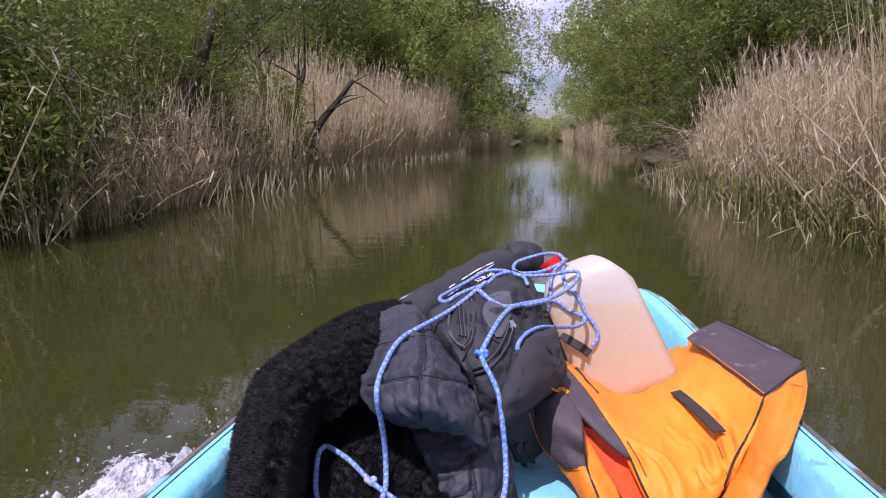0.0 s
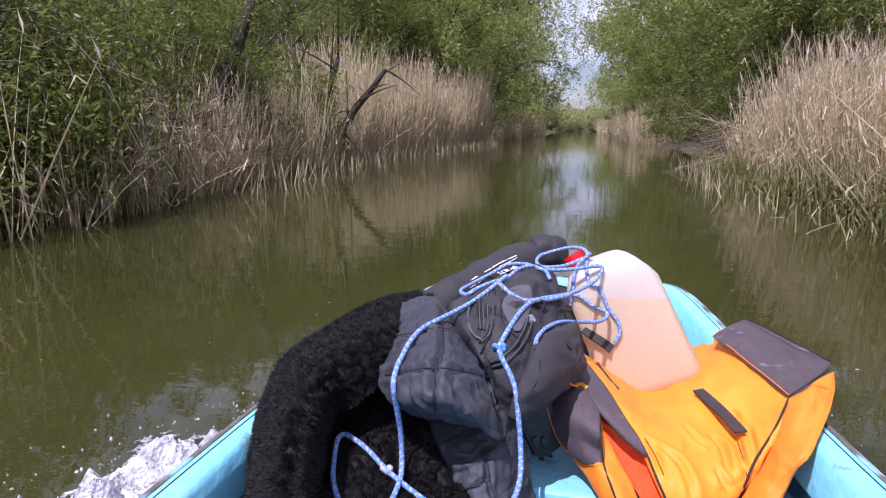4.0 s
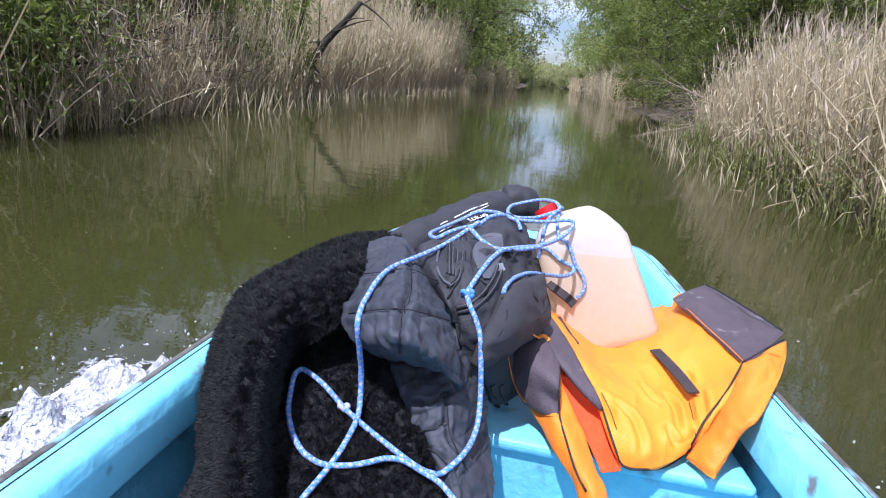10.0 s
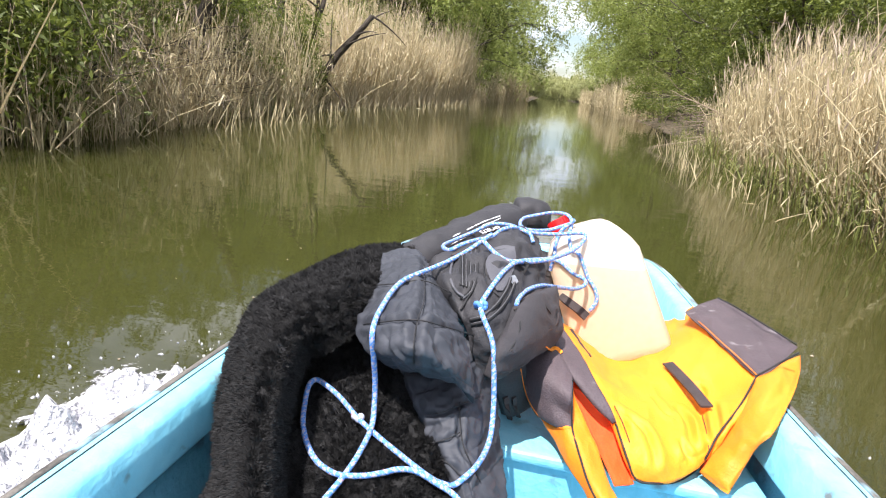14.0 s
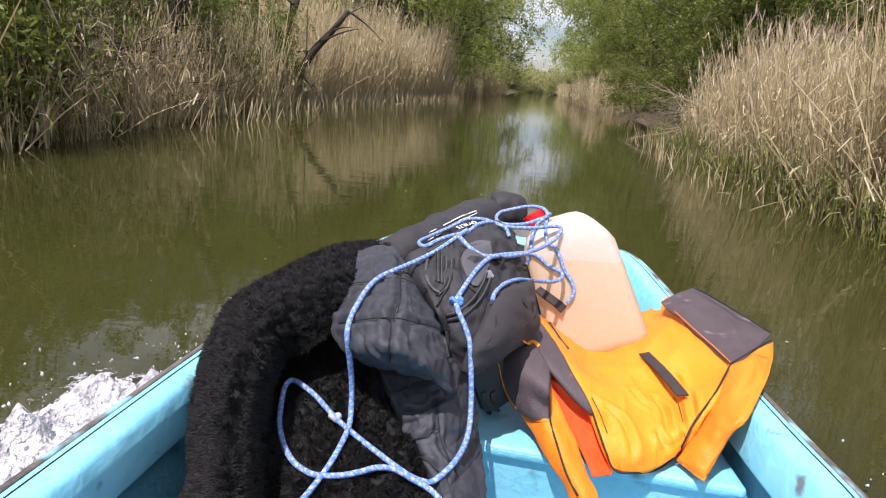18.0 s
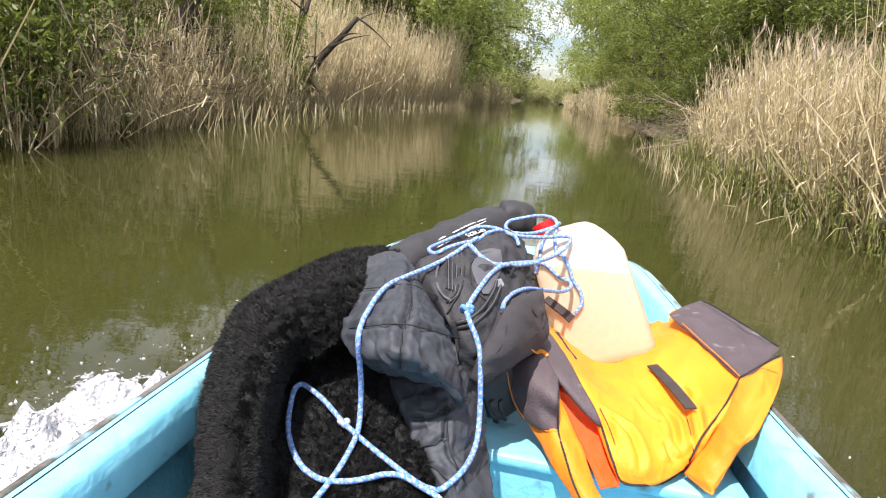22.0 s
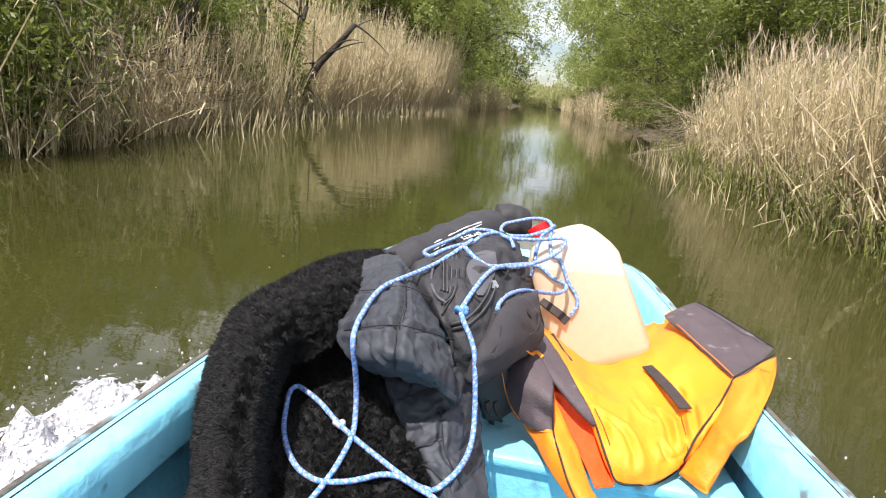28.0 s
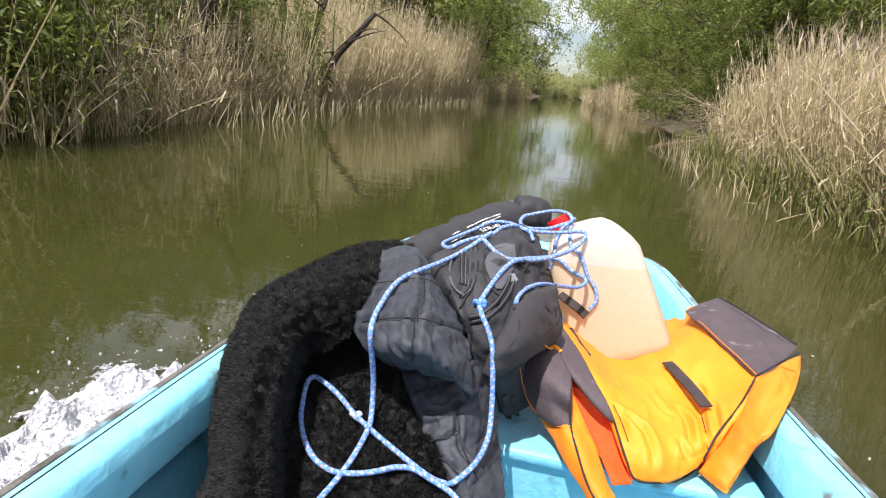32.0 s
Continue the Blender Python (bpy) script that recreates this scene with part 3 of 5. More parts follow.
VEST_INNER = [
    [(0.068, 1.236, 0.4), (0.144, 1.224, 0.375)],
    [(0.106, 1.169, 0.35), (0.171, 1.17, 0.355)],
    [(0.145, 1.122, 0.315), (0.193, 1.13, 0.315)],
    [(0.173, 1.057, 0.295), (0.211, 1.077, 0.295)]]


coat = thing("fur_coat", "black fur coat thrown in a heap over the bow load", "coat")


def pile(name, s, n, count, length, parent, seed, flow=(0.0, -0.5, -0.6)):
    """Short fur over a sheet: single hairs in tufts."""
    rng = np.random.default_rng(seed)
    u, w = rng.random(count) * (s.shape[0] - 1.001), rng.random(count) * (s.shape[1] - 1.001)
    i, j = u.astype(int), w.astype(int)
    fu, fw = (u - i)[:, None], (w - j)[:, None]
    p = s[i, j] * (1 - fu) * (1 - fw) + s[i + 1, j] * fu * (1 - fw) + s[i, j + 1] * (1 - fu) * fw + s[i + 1, j + 1] * fu * fw
    m = n[i, j]
    tuft = np.array([noise.noise_vector(Vector((q * 75).tolist())) for q in p])
    d = m * 0.8 + np.array(flow) * 0.4 + tuft * 1.1 + rng.normal(0, 0.16, p.shape)
    d /= np.linalg.norm(d, axis=1, keepdims=True)
    side = np.cross(d, rng.normal(0, 1, p.shape))
    side /= np.linalg.norm(side, axis=1, keepdims=True) + 1e-9
    ln = length * (0.6 + 0.8 * rng.random((count, 1)))
    v = np.concatenate([p - side * 0.0012 - m * 0.002, p + side * 0.0012 - m * 0.002, p + d * ln], 1).reshape(-1, 3)
    f = np.arange(count * 3).reshape(-1, 3)
    ob = link(name, v, f.tolist(), PILE, parent)
    ob["kind"] = "stuff"
    return ob


s, n = sheet(COAT_FLAP, 90, 34)
lift = wrinkle(s, 0.012, 0.16, 2.0, ridged=False)
flap = shell("outer_flap", s, n, 0.045, FUR, coat, lift=lift)
pile("fur", s + n * lift[..., None], n, 140000, 0.0085, flap, 1, (-0.2, -0.5, -0.6))
s, n = sheet(COAT_LINING, 70, 46)
lift = wrinkle(s, 0.03, 0.12, 5.0, stretch=(1.6, 0.6, 1), ridged=False)
lining = shell("inner_side", s, n, 0.05, FUR, coat, lift=lift)
pile("fur", s + n * lift[..., None], n, 100000, 0.008, lining, 2)
# the body of the heap under the folds
v, f = [], []
body_rows = [[(-0.55, 0.45, 0.03), (-0.5, 0.45, 0.22), (-0.3, 0.45, 0.27), (-0.1, 0.5, 0.24), (-0.04, 0.5, 0.03)],
             [(-0.57, 0.8, 0.03), (-0.54, 0.8, 0.3), (-0.33, 0.8, 0.34), (-0.12, 0.85, 0.32), (-0.05, 0.85, 0.03)],
             [(-0.56, 1.15, 0.03), (-0.52, 1.15, 0.38), (-0.36, 1.15, 0.45), (-0.22, 1.15, 0.42), (-0.16, 1.15, 0.03)],
             [(-0.5, 1.34, 0.29), (-0.48, 1.34, 0.36), (-0.38, 1.34, 0.42), (-0.3, 1.34, 0.38), (-0.28, 1.34, 0.29)]]
s, n = sheet(body_rows, 40, 40)
lift = wrinkle(s, 0.02, 0.15, 9.0, ridged=False) - 0.02
body = shell("folded_body", s, n, 0.02, FUR, coat, lift=lift)
pile("fur", s + n * lift[..., None], n, 60000, 0.008, body, 3)

jacket = thing("quilted_jacket", "dark grey quilted nylon jacket lying over the backpack", "jacket")


def puffs(nu, nv, rows, cols, height, skew=0.0):
    """Quilting: cushions between sewn seams."""
    u, w = np.meshgrid(np.linspace(0, 1, nu), np.linspace(0, 1, nv), indexing="ij")
    a = np.abs(np.sin(math.pi * (u + skew * w) * rows))
    b = np.abs(np.sin(math.pi * (w + 0.12 * np.sin(3 * u)) * cols + 0.4))
    return height * np.minimum(a ** 0.35, b ** 0.35)


SEAM_A = [(-0.359, 1.034, 0.535), (-0.289, 0.958, 0.583), (-0.216, 0.930, 0.611), (-0.169, 0.968, 0.592), (-0.133, 1.067, 0.543)]
SEAM_B = [(-0.291, 1.277, 0.607), (-0.244, 1.099, 0.623), (-0.219, 0.996, 0.621), (-0.213, 0.931, 0.609), (-0.200, 0.865, 0.592), (-0.201, 0.882, 0.553)]
SEAM_C = [(-0.348, 1.113, 0.595), (-0.300, 1.088, 0.614), (-0.247, 1.101, 0.625), (-0.192, 1.117, 0.603)]
SEAM_D = [(-0.186, 0.944, 0.428), (-0.157, 0.938, 0.442), (-0.132, 0.957, 0.451), (-0.100, 1.019, 0.443)]
SEAM_E = [(-0.164, 0.905, 0.399), (-0.137, 0.904, 0.414), (-0.117, 0.927, 0.419)]
SEAM_F = [(-0.142, 0.886, 0.385), (-0.123, 0.877, 0.385), (-0.101, 0.867, 0.376)]
SEAM_G = [(-0.130, 0.964, 0.454), (-0.114, 0.919, 0.415), (-0.094, 0.899, 0.389), (-0.069, 0.890, 0.356)]
s, n = sheet(JACKET_UPPER, 160, 150)
shell("upper_panel", s, n, 0.035, QUILT, jacket, lift=creases(s, (SEAM_A, SEAM_B, SEAM_C), 0.007, 0.007) + puffs(160, 150, 2.6, 2.4, 0.004, -0.12) + wrinkle(s, 0.010, 0.06, 3.0, (1, 1.6, 1)) + wrinkle(s, 0.0035, 0.035, 4.0, (1.5, 0.7, 1), False) - 0.007)
s, n = sheet(JACKET_LOWER, 150, 90)
shell("lower_panel", s, n, 0.035, QUILT, jacket, lift=creases(s, (SEAM_D, SEAM_E, SEAM_F, SEAM_G), 0.007, 0.005) + puffs(150, 90, 4.5, 1.6, 0.006, 0.25) + wrinkle(s, 0.011, 0.055, 7.0, (1.5, 0.8, 1)) + wrinkle(s, 0.0035, 0.03, 8.0, (0.7, 1.4, 1), False) - 0.009)

# ---- backpack ----
pack = thing("backpack", "black backpack with grey panel, zips and straps, lying on its back", "backpack")
s, n = sheet(PACK_FRONT, 60, 60)
shell("front_panel", s, n, 0.05, PACK, pack, lift=wrinkle(s, 0.016, 0.09, 11.0, ridged=False) + wrinkle(s, 0.010, 0.04, 12.0, (1.4, 0.8, 1)))
s, n = sheet(PACK_FLAP, 36, 30)
shell("pocket_flap", s, n, 0.012, PACK_FLAP_CLOTH, pack, lift=wrinkle(s, 0.011, 0.06, 13.0) + 0.014)
s, n = sheet(PACK_SKIRT, 24, 24)
shell("lower_skirt", s, n, 0.02, PACK, pack, lift=wrinkle(s, 0.012, 0.05, 14.0))
body_rows = [[(-0.33, 1.46, 0.285), (-0.33, 1.44, 0.45), (-0.16, 1.42, 0.50), (0.0, 1.45, 0.44), (0.02, 1.48, 0.285)],
             [(-0.38, 1.6, 0.285), (-0.37, 1.6, 0.48), (-0.18, 1.6, 0.54), (0.02, 1.6, 0.46), (0.04, 1.6, 0.285)],
             [(-0.38, 1.85, 0.285), (-0.36, 1.85, 0.45), (-0.18, 1.85, 0.52), (0.0, 1.85, 0.5), (0.02, 1.85, 0.285)],
             [(-0.3, 2.05, 0.285), (-0.29, 2.05, 0.4), (-0.16, 2.05, 0.48), (-0.04, 2.05, 0.44), (-0.03, 2.05, 0.285)]]
s, n = sheet(body_rows, 40, 40)
shell("main_body", s, n, 0.02, PACK, pack, lift=wrinkle(s, 0.015, 0.12, 21.0, ridged=False))


def bolster(name, a, b, ra, rb, seed, parent, mat):
    """A soft roll with rounded ends and creases."""
    a, b = np.array(a), np.array(b)
    d = (b - a) / np.linalg.norm(b - a)
    e1 = np.cross(d, (0, 0, 1))
    e1 /= np.linalg.norm(e1)
    e2 = np.cross(e1, d)
    v, f, nu, nv = [], [], 46, 26
    for i in range(nu):
        t = i / (nu - 1)
        fat = (1 - abs(2 * t - 1) ** 7) ** 0.5
        for j in range(nv):
            w = 2 * math.pi * j / nv
            r = (ra + (rb - ra) * t) * fat
            p = a + (b - a) * t + e1 * math.cos(w) * r + e2 * math.sin(w) * r * 0.92
            k = noise.noise(Vector((p * 14).tolist()) + Vector((seed, 0, 0))) + 0.6 * noise.noise(Vector((p * 33).tolist()))
            v.append(p + (e1 * math.cos(w) + e2 * math.sin(w)) * (k * 0.010 + 0.006 * (0.4 - abs(noise.noise(Vector((p * 26).tolist()) + Vector((0, seed, 0)))))) * fat)
    f = [(i * nv + j, i * nv + (j + 1) % nv, (i + 1) * nv + (j + 1) % nv, (i + 1) * nv + j) for i in range(nu - 1) for j in range(nv)]
    f += [tuple(range(nv))[::-1], tuple((nu - 1) * nv + j for j in range(nv))]
    return link(name, v, f, mat, parent)


roll = bolster("top_compartment", (-0.397, 1.462, 0.526), (-0.145, 1.93, 0.61), 0.058, 0.072, 1.0, pack, PACK)
bolster("end_pouch", (-0.165, 1.93, 0.612), (-0.045, 1.97, 0.615), 0.062, 0.056, 5.0, pack, PACK)

# ---- jerry can ----
can = thing("jerry_can", "milky plastic jerry can with red cap, mostly full of pinkish fuel", "jerry can")
CAN_POSE = pose(0.212, 1.665, 0.30, -12, -23, 2)


def build_can():
    bm = bmesh.new()
    w, d = 0.243, 0.2
    rings = ((0.0, 0.86), (0.008, 0.95), (0.03, 1.0), (0.27, 1.0), (0.305, 0.97), (0.335, 0.84), (0.352, 0.66), (0.362, 0.45), (0.365, 0.2))
    loops, sides = [], 40
    for z, k in rings:
        z *= 1.09
        loop = []
        for q in range(sides):
            a = 2 * math.pi * q / sides
            c, s2 = math.cos(a), math.sin(a)
            ex = 0.28
            x = math.copysign(abs(c) ** ex, c) * w / 2 * k
            y = math.copysign(abs(s2) ** ex, s2) * d / 2 * k
            z1 = min(z, 0.398 - 12.0 * max(0.0, x - 0.03) ** 2)      # one sloping shoulder
            if x > 0:
                x *= 1 + 0.2 * (1 - z / 0.4)                         # and a foot that widens below it
            loop.append(bm.verts.new((x, y, z1)))
        loops.append(loop)
    for a, b in zip(loops, loops[1:]):
        for q in range(sides):
            bm.faces.new((a[q], a[(q + 1) % sides], b[(q + 1) % sides], b[q]))
    bm.faces.new(loops[0][::-1])
    bm.faces.new(loops[-1])
    bm.transform(CAN_POSE)
    # the level of the fuel
    bmesh.ops.bisect_plane(bm, geom=bm.verts[:] + bm.edges[:] + bm.faces[:], plane_co=(0.15, 1.6, 0.565), plane_no=(-0.06, -0.1, 1))
    for face in bm.faces:
        c = face.calc_center_median()
        face.material_index = 1 if (c - Vector((0.15, 1.6, 0.565))).dot(Vector((-0.06, -0.1, 1))) < 0 else 0
    ob = part("body", bm, CAN, can)
    ob.data.materials.append(CAN_FULL)
    bm = bmesh.new()
    bmesh.ops.create_cone(bm, cap_ends=True, segments=24, radius1=0.027, radius2=0.027, depth=0.03, matrix=CAN_POSE @ pose(-0.06, 0.0, 0.385, 0, -12, 0))
    part("neck", bm, CAN, can)
    bm = bmesh.new()
    m = CAN_POSE @ pose(-0.064, 0.0, 0.408, 0, -12, 0)
    bmesh.ops.create_cone(bm, cap_ends=True, segments=36, radius1=0.034, radius2=0.032, depth=0.034, matrix=m)
    for q in range(24):
        a = 2 * math.pi * q / 24
        box(bm, (0.003, 0.005, 0.03), m @ pose(0.034 * math.cos(a), 0.034 * math.sin(a), 0, 0, 0, math.degrees(a)))
    part("cap", bm, RED, can, "red screw cap", smooth=False)


build_can()

# ---- life vest ----
VEST_FOLDS = [[(0.307, 1.286, 0.366), (0.320, 1.241, 0.356), (0.317, 1.160, 0.351)],
              [(0.352, 1.260, 0.371), (0.352, 1.207, 0.364), (0.353, 1.162, 0.345)],
              [(0.162, 1.192, 0.389), (0.180, 1.161, 0.371), (0.194, 1.118, 0.355)],
              [(0.171, 1.189, 0.386), (0.218, 1.164, 0.365), (0.235, 1.125, 0.353), (0.244, 1.079, 0.335)],
              [(0.378, 1.283, 0.387), (0.371, 1.224, 0.385), (0.370, 1.193, 0.382)],
              [(0.259, 1.287, 0.366), (0.273, 1.250, 0.364), (0.304, 1.233, 0.371)],
              [(0.297, 1.161, 0.352), (0.303, 1.148, 0.342), (0.310, 1.141, 0.329)],
              [(0.358, 1.370, 0.384), (0.368, 1.361, 0.379), (0.366, 1.328, 0.379)]]
vest = thing("life_vest", "orange life vest with charcoal shoulder patches, laid over the bow seat", "life vest")
for nm, grid, nu, nv, th, mat, amp, size, up, seed in (
        ("front_panel", VEST_FRONT, 130, 120, 0.016, ORANGE, 0.008, 0.11, 0.0, 31.0),
        ("shoulder_patch", VEST_SHOULDER, 50, 36, 0.012, VEST_DARK, 0.009, 0.11, -0.006, 32.0),
        ("side_panel", VEST_SIDE, 56, 30, 0.018, ORANGE_SIDE, 0.006, 0.07, -0.003, 33.0),
        ("left_panel", VEST_LEFT, 70, 32, 0.016, ORANGE_SIDE, 0.006, 0.07, 0.0, 34.0),
        ("chest_patch", VEST_PATCH, 40, 32, 0.006, VEST_DARK, 0.004, 0.07, 0.006, 34.0),
        ("edge_band", VEST_BAND, 44, 14, 0.010, VEST_DARK, 0.003, 0.06, 0.004, 36.0),
        ("inner_panel", VEST_INNER, 30, 20, 0.010, ORANGE_DEEP, 0.006, 0.05, -0.004, 37.0)):
    s, n = sheet(grid, nu, nv)
    lift = wrinkle(s, amp, size, seed, (1.7, 0.7, 1.0)) + up
    if nm == "front_panel":
        lift = lift + creases(s, VEST_FOLDS, 0.007, 0.007)
    shell(nm, s, n, th, mat, vest, lift=lift)
# a padded fill between the vest and the seat
pad_rows = [[(0.08, 1.16, 0.285), (0.1, 1.17, 0.295), (0.24, 1.17, 0.3), (0.38, 1.17, 0.3), (0.4, 1.17, 0.285)],
            [(0.04, 1.45, 0.285), (0.08, 1.45, 0.33), (0.24, 1.45, 0.335), (0.38, 1.45, 0.36), (0.41, 1.45, 0.285)],
            [(0.08, 1.75, 0.285), (0.1, 1.75, 0.29), (0.24, 1.75, 0.295), (0.33, 1.75, 0.34), (0.36, 1.75, 0.285)]]
s, n = sheet(pad_rows, 24, 24)
shell("back_panel", s, n, 0.01, ORANGE_DEEP, vest)
ROPE_A = [(-0.156, 1.374, 0.672), (-0.173, 1.346, 0.660), (-0.196, 1.302, 0.645), (-0.223, 1.250, 0.632), (-0.247, 1.193, 0.627), (-0.267, 1.130, 0.627), (-0.284, 1.089, 0.623), (-0.293, 1.046, 0.614), (-0.296, 1.001, 0.600), (-0.296, 0.962, 0.587), (-0.289, 0.924, 0.571), (-0.286, 0.932, 0.526), (-0.285, 0.947, 0.475), (-0.282, 0.943, 0.432), (-0.276, 0.920, 0.406), (-0.272, 0.885, 0.400), (-0.273, 0.836, 0.391), (-0.281, 0.808, 0.376), (-0.289, 0.782, 0.366), (-0.300, 0.751, 0.354), (-0.310, 0.725, 0.340)]
ROPE_B = [(-0.009, 1.393, 0.628), (-0.057, 1.337, 0.629), (-0.085, 1.289, 0.637), (-0.103, 1.234, 0.631), (-0.114, 1.176, 0.621), (-0.123, 1.123, 0.609), (-0.128, 1.091, 0.597), (-0.120, 1.072, 0.584), (-0.102, 1.061, 0.557), (-0.089, 1.048, 0.530), (-0.081, 1.034, 0.486), (-0.074, 1.019, 0.437), (-0.069, 0.987, 0.397), (-0.071, 0.944, 0.382), (-0.081, 0.891, 0.380), (-0.102, 0.854, 0.371), (-0.115, 0.849, 0.364)]
ROPE_C = [(-0.115, 0.849, 0.365), (-0.138, 0.846, 0.370), (-0.164, 0.845, 0.383), (-0.204, 0.867, 0.388), (-0.254, 0.894, 0.396), (-0.307, 0.928, 0.404), (-0.356, 0.962, 0.418), (-0.394, 0.985, 0.424), (-0.418, 0.994, 0.426), (-0.427, 0.981, 0.419), (-0.418, 0.944, 0.401), (-0.400, 0.899, 0.390), (-0.375, 0.861, 0.379), (-0.344, 0.828, 0.374), (-0.317, 0.812, 0.372), (-0.290, 0.804, 0.373), (-0.252, 0.808, 0.378), (-0.224, 0.822, 0.381), (-0.200, 0.835, 0.385), (-0.172, 0.841, 0.384), (-0.137, 0.838, 0.373), (-0.106, 0.832, 0.364), (-0.084, 0.820, 0.354), (-0.063, 0.807, 0.343)]
ROPE_D = [(0.106, 1.588, 0.449), (0.119, 1.595, 0.476), (0.112, 1.602, 0.505), (0.088, 1.609, 0.534), (0.072, 1.616, 0.566), (0.053, 1.624, 0.593), (0.034, 1.627, 0.600), (0.023, 1.657, 0.636), (0.024, 1.694, 0.664), (0.008, 1.726, 0.675), (-0.033, 1.772, 0.667), (-0.089, 1.788, 0.647), (-0.115, 1.763, 0.640), (-0.117, 1.695, 0.635), (-0.089, 1.602, 0.644), (-0.038, 1.642, 0.641), (0.005, 1.676, 0.653), (0.026, 1.695, 0.660)]
ROPE_E = [(0.032, 1.677, 0.674), (-0.001, 1.662, 0.639), (-0.010, 1.641, 0.603), (-0.009, 1.627, 0.574), (-0.014, 1.631, 0.532)]
ROPE_F = [(-0.167, 1.302, 0.673), (-0.131, 1.286, 0.650), (-0.098, 1.287, 0.638), (-0.058, 1.343, 0.632), (-0.010, 1.462, 0.613), (0.029, 1.555, 0.611), (0.056, 1.610, 0.623), (0.065, 1.634, 0.643), (0.045, 1.634, 0.647), (-0.014, 1.612, 0.640), (-0.079, 1.573, 0.644), (-0.114, 1.528, 0.662), (-0.144, 1.476, 0.663), (-0.163, 1.421, 0.653), (-0.190, 1.374, 0.653), (-0.216, 1.334, 0.648), (-0.245, 1.324, 0.632), (-0.281, 1.434, 0.611), (-0.272, 1.533, 0.604), (-0.233, 1.604, 0.617), (-0.192, 1.626, 0.639), (-0.143, 1.598, 0.651), (-0.100, 1.534, 0.657), (-0.076, 1.525, 0.650), (-0.065, 1.512, 0.633)]
ROPE_G = [(-0.011, 1.622, 0.567), (0.013, 1.618, 0.561), (0.047, 1.611, 0.539), (0.078, 1.602, 0.531), (0.082, 1.581, 0.522), (0.058, 1.533, 0.522), (0.014, 1.452, 0.544), (-0.025, 1.342, 0.576), (-0.051, 1.259, 0.587), (-0.063, 1.193, 0.588), (-0.064, 1.157, 0.585)]
PIPE_HEM = [(0.456, 1.312, 0.461), (0.414, 1.240, 0.418), (0.368, 1.178, 0.378), (0.348, 1.152, 0.338), (0.343, 1.170, 0.298), (0.300, 1.127, 0.286), (0.248, 1.073, 0.305), (0.213, 1.078, 0.301), (0.192, 1.094, 0.331), (0.175, 1.127, 0.358), (0.166, 1.149, 0.372)]
PIPE_TOP = [(0.474, 1.820, 0.472), (0.499, 1.742, 0.479), (0.520, 1.657, 0.484), (0.536, 1.579, 0.490), (0.556, 1.563, 0.484), (0.570, 1.531, 0.482), (0.595, 1.519, 0.473)]
PIPE_SIDE = [(0.456, 1.312, 0.461), (0.470, 1.314, 0.473), (0.495, 1.333, 0.484), (0.514, 1.333, 0.503), (0.532, 1.333, 0.520)]
PIPE_EDGE = [(0.389, 1.804, 0.422), (0.395, 1.597, 0.458), (0.417, 1.495, 0.459), (0.438, 1.389, 0.463), (0.456, 1.312, 0.461)]
PIPE_LEFT = [(0.069, 1.178, 0.435), (0.073, 1.129, 0.410), (0.081, 1.116, 0.361), (0.098, 1.066, 0.339), (0.118, 1.015, 0.316), (0.141, 0.983, 0.296)]
PIPE_PATCH = [(-0.039, 1.179, 0.439), (-0.023, 1.185, 0.386), (0.000, 1.163, 0.360), (0.033, 1.151, 0.339), (0.061, 1.119, 0.355), (0.081, 1.116, 0.361)]
TAB = [(0.297, 1.436, 0.402), (0.319, 1.378, 0.400), (0.341, 1.325, 0.394), (0.357, 1.258, 0.393)]
STRAP_A = [(0.026, 1.608, 0.477), (0.051, 1.598, 0.463), (0.076, 1.593, 0.450), (0.102, 1.588, 0.433)]
STRAP_B = [(0.023, 1.291, 0.532), (0.061, 1.525, 0.411), (0.092, 1.457, 0.397), (0.112, 1.415, 0.392)]
STRAP_TAB = [(0.003, 1.183, 0.497), (0.016, 1.249, 0.463), (0.028, 1.264, 0.463), (0.041, 1.257, 0.457)]
ZIP_A = [(-0.078, 1.254, 0.612), (-0.079, 1.190, 0.604), (-0.084, 1.149, 0.593), (-0.095, 1.101, 0.584), (-0.111, 1.071, 0.575), (-0.140, 1.076, 0.559)]
ZIP_B = [(-0.089, 1.251, 0.622), (-0.088, 1.185, 0.611), (-0.095, 1.144, 0.598), (-0.104, 1.105, 0.590), (-0.120, 1.074, 0.581), (-0.144, 1.080, 0.567)]
RIB_A = [(-0.212, 1.291, 0.640), (-0.195, 1.208, 0.629), (-0.179, 1.136, 0.616)]
RIB_B = [(-0.205, 1.303, 0.643), (-0.189, 1.220, 0.627), (-0.172, 1.140, 0.614)]
RIB_C = [(-0.196, 1.310, 0.646), (-0.179, 1.219, 0.629), (-0.166, 1.139, 0.612)]
RIB_D = [(-0.188, 1.321, 0.647), (-0.169, 1.226, 0.628), (-0.158, 1.134, 0.614), (-0.173, 1.116, 0.594)]
POCKET_EDGE = [(-0.224, 1.274, 0.629), (-0.214, 1.202, 0.621), (-0.197, 1.133, 0.620), (-0.181, 1.121, 0.605), (-0.163, 1.119, 0.598)]
POCKET_TOP = [(-0.230, 1.284, 0.631), (-0.208, 1.297, 0.642), (-0.183, 1.315, 0.647)]
STRIPE_A = [(-0.336, 1.537, 0.568), (-0.306, 1.555, 0.589), (-0.278, 1.599, 0.604), (-0.250, 1.656, 0.615), (-0.219, 1.705, 0.629), (-0.185, 1.768, 0.637)]
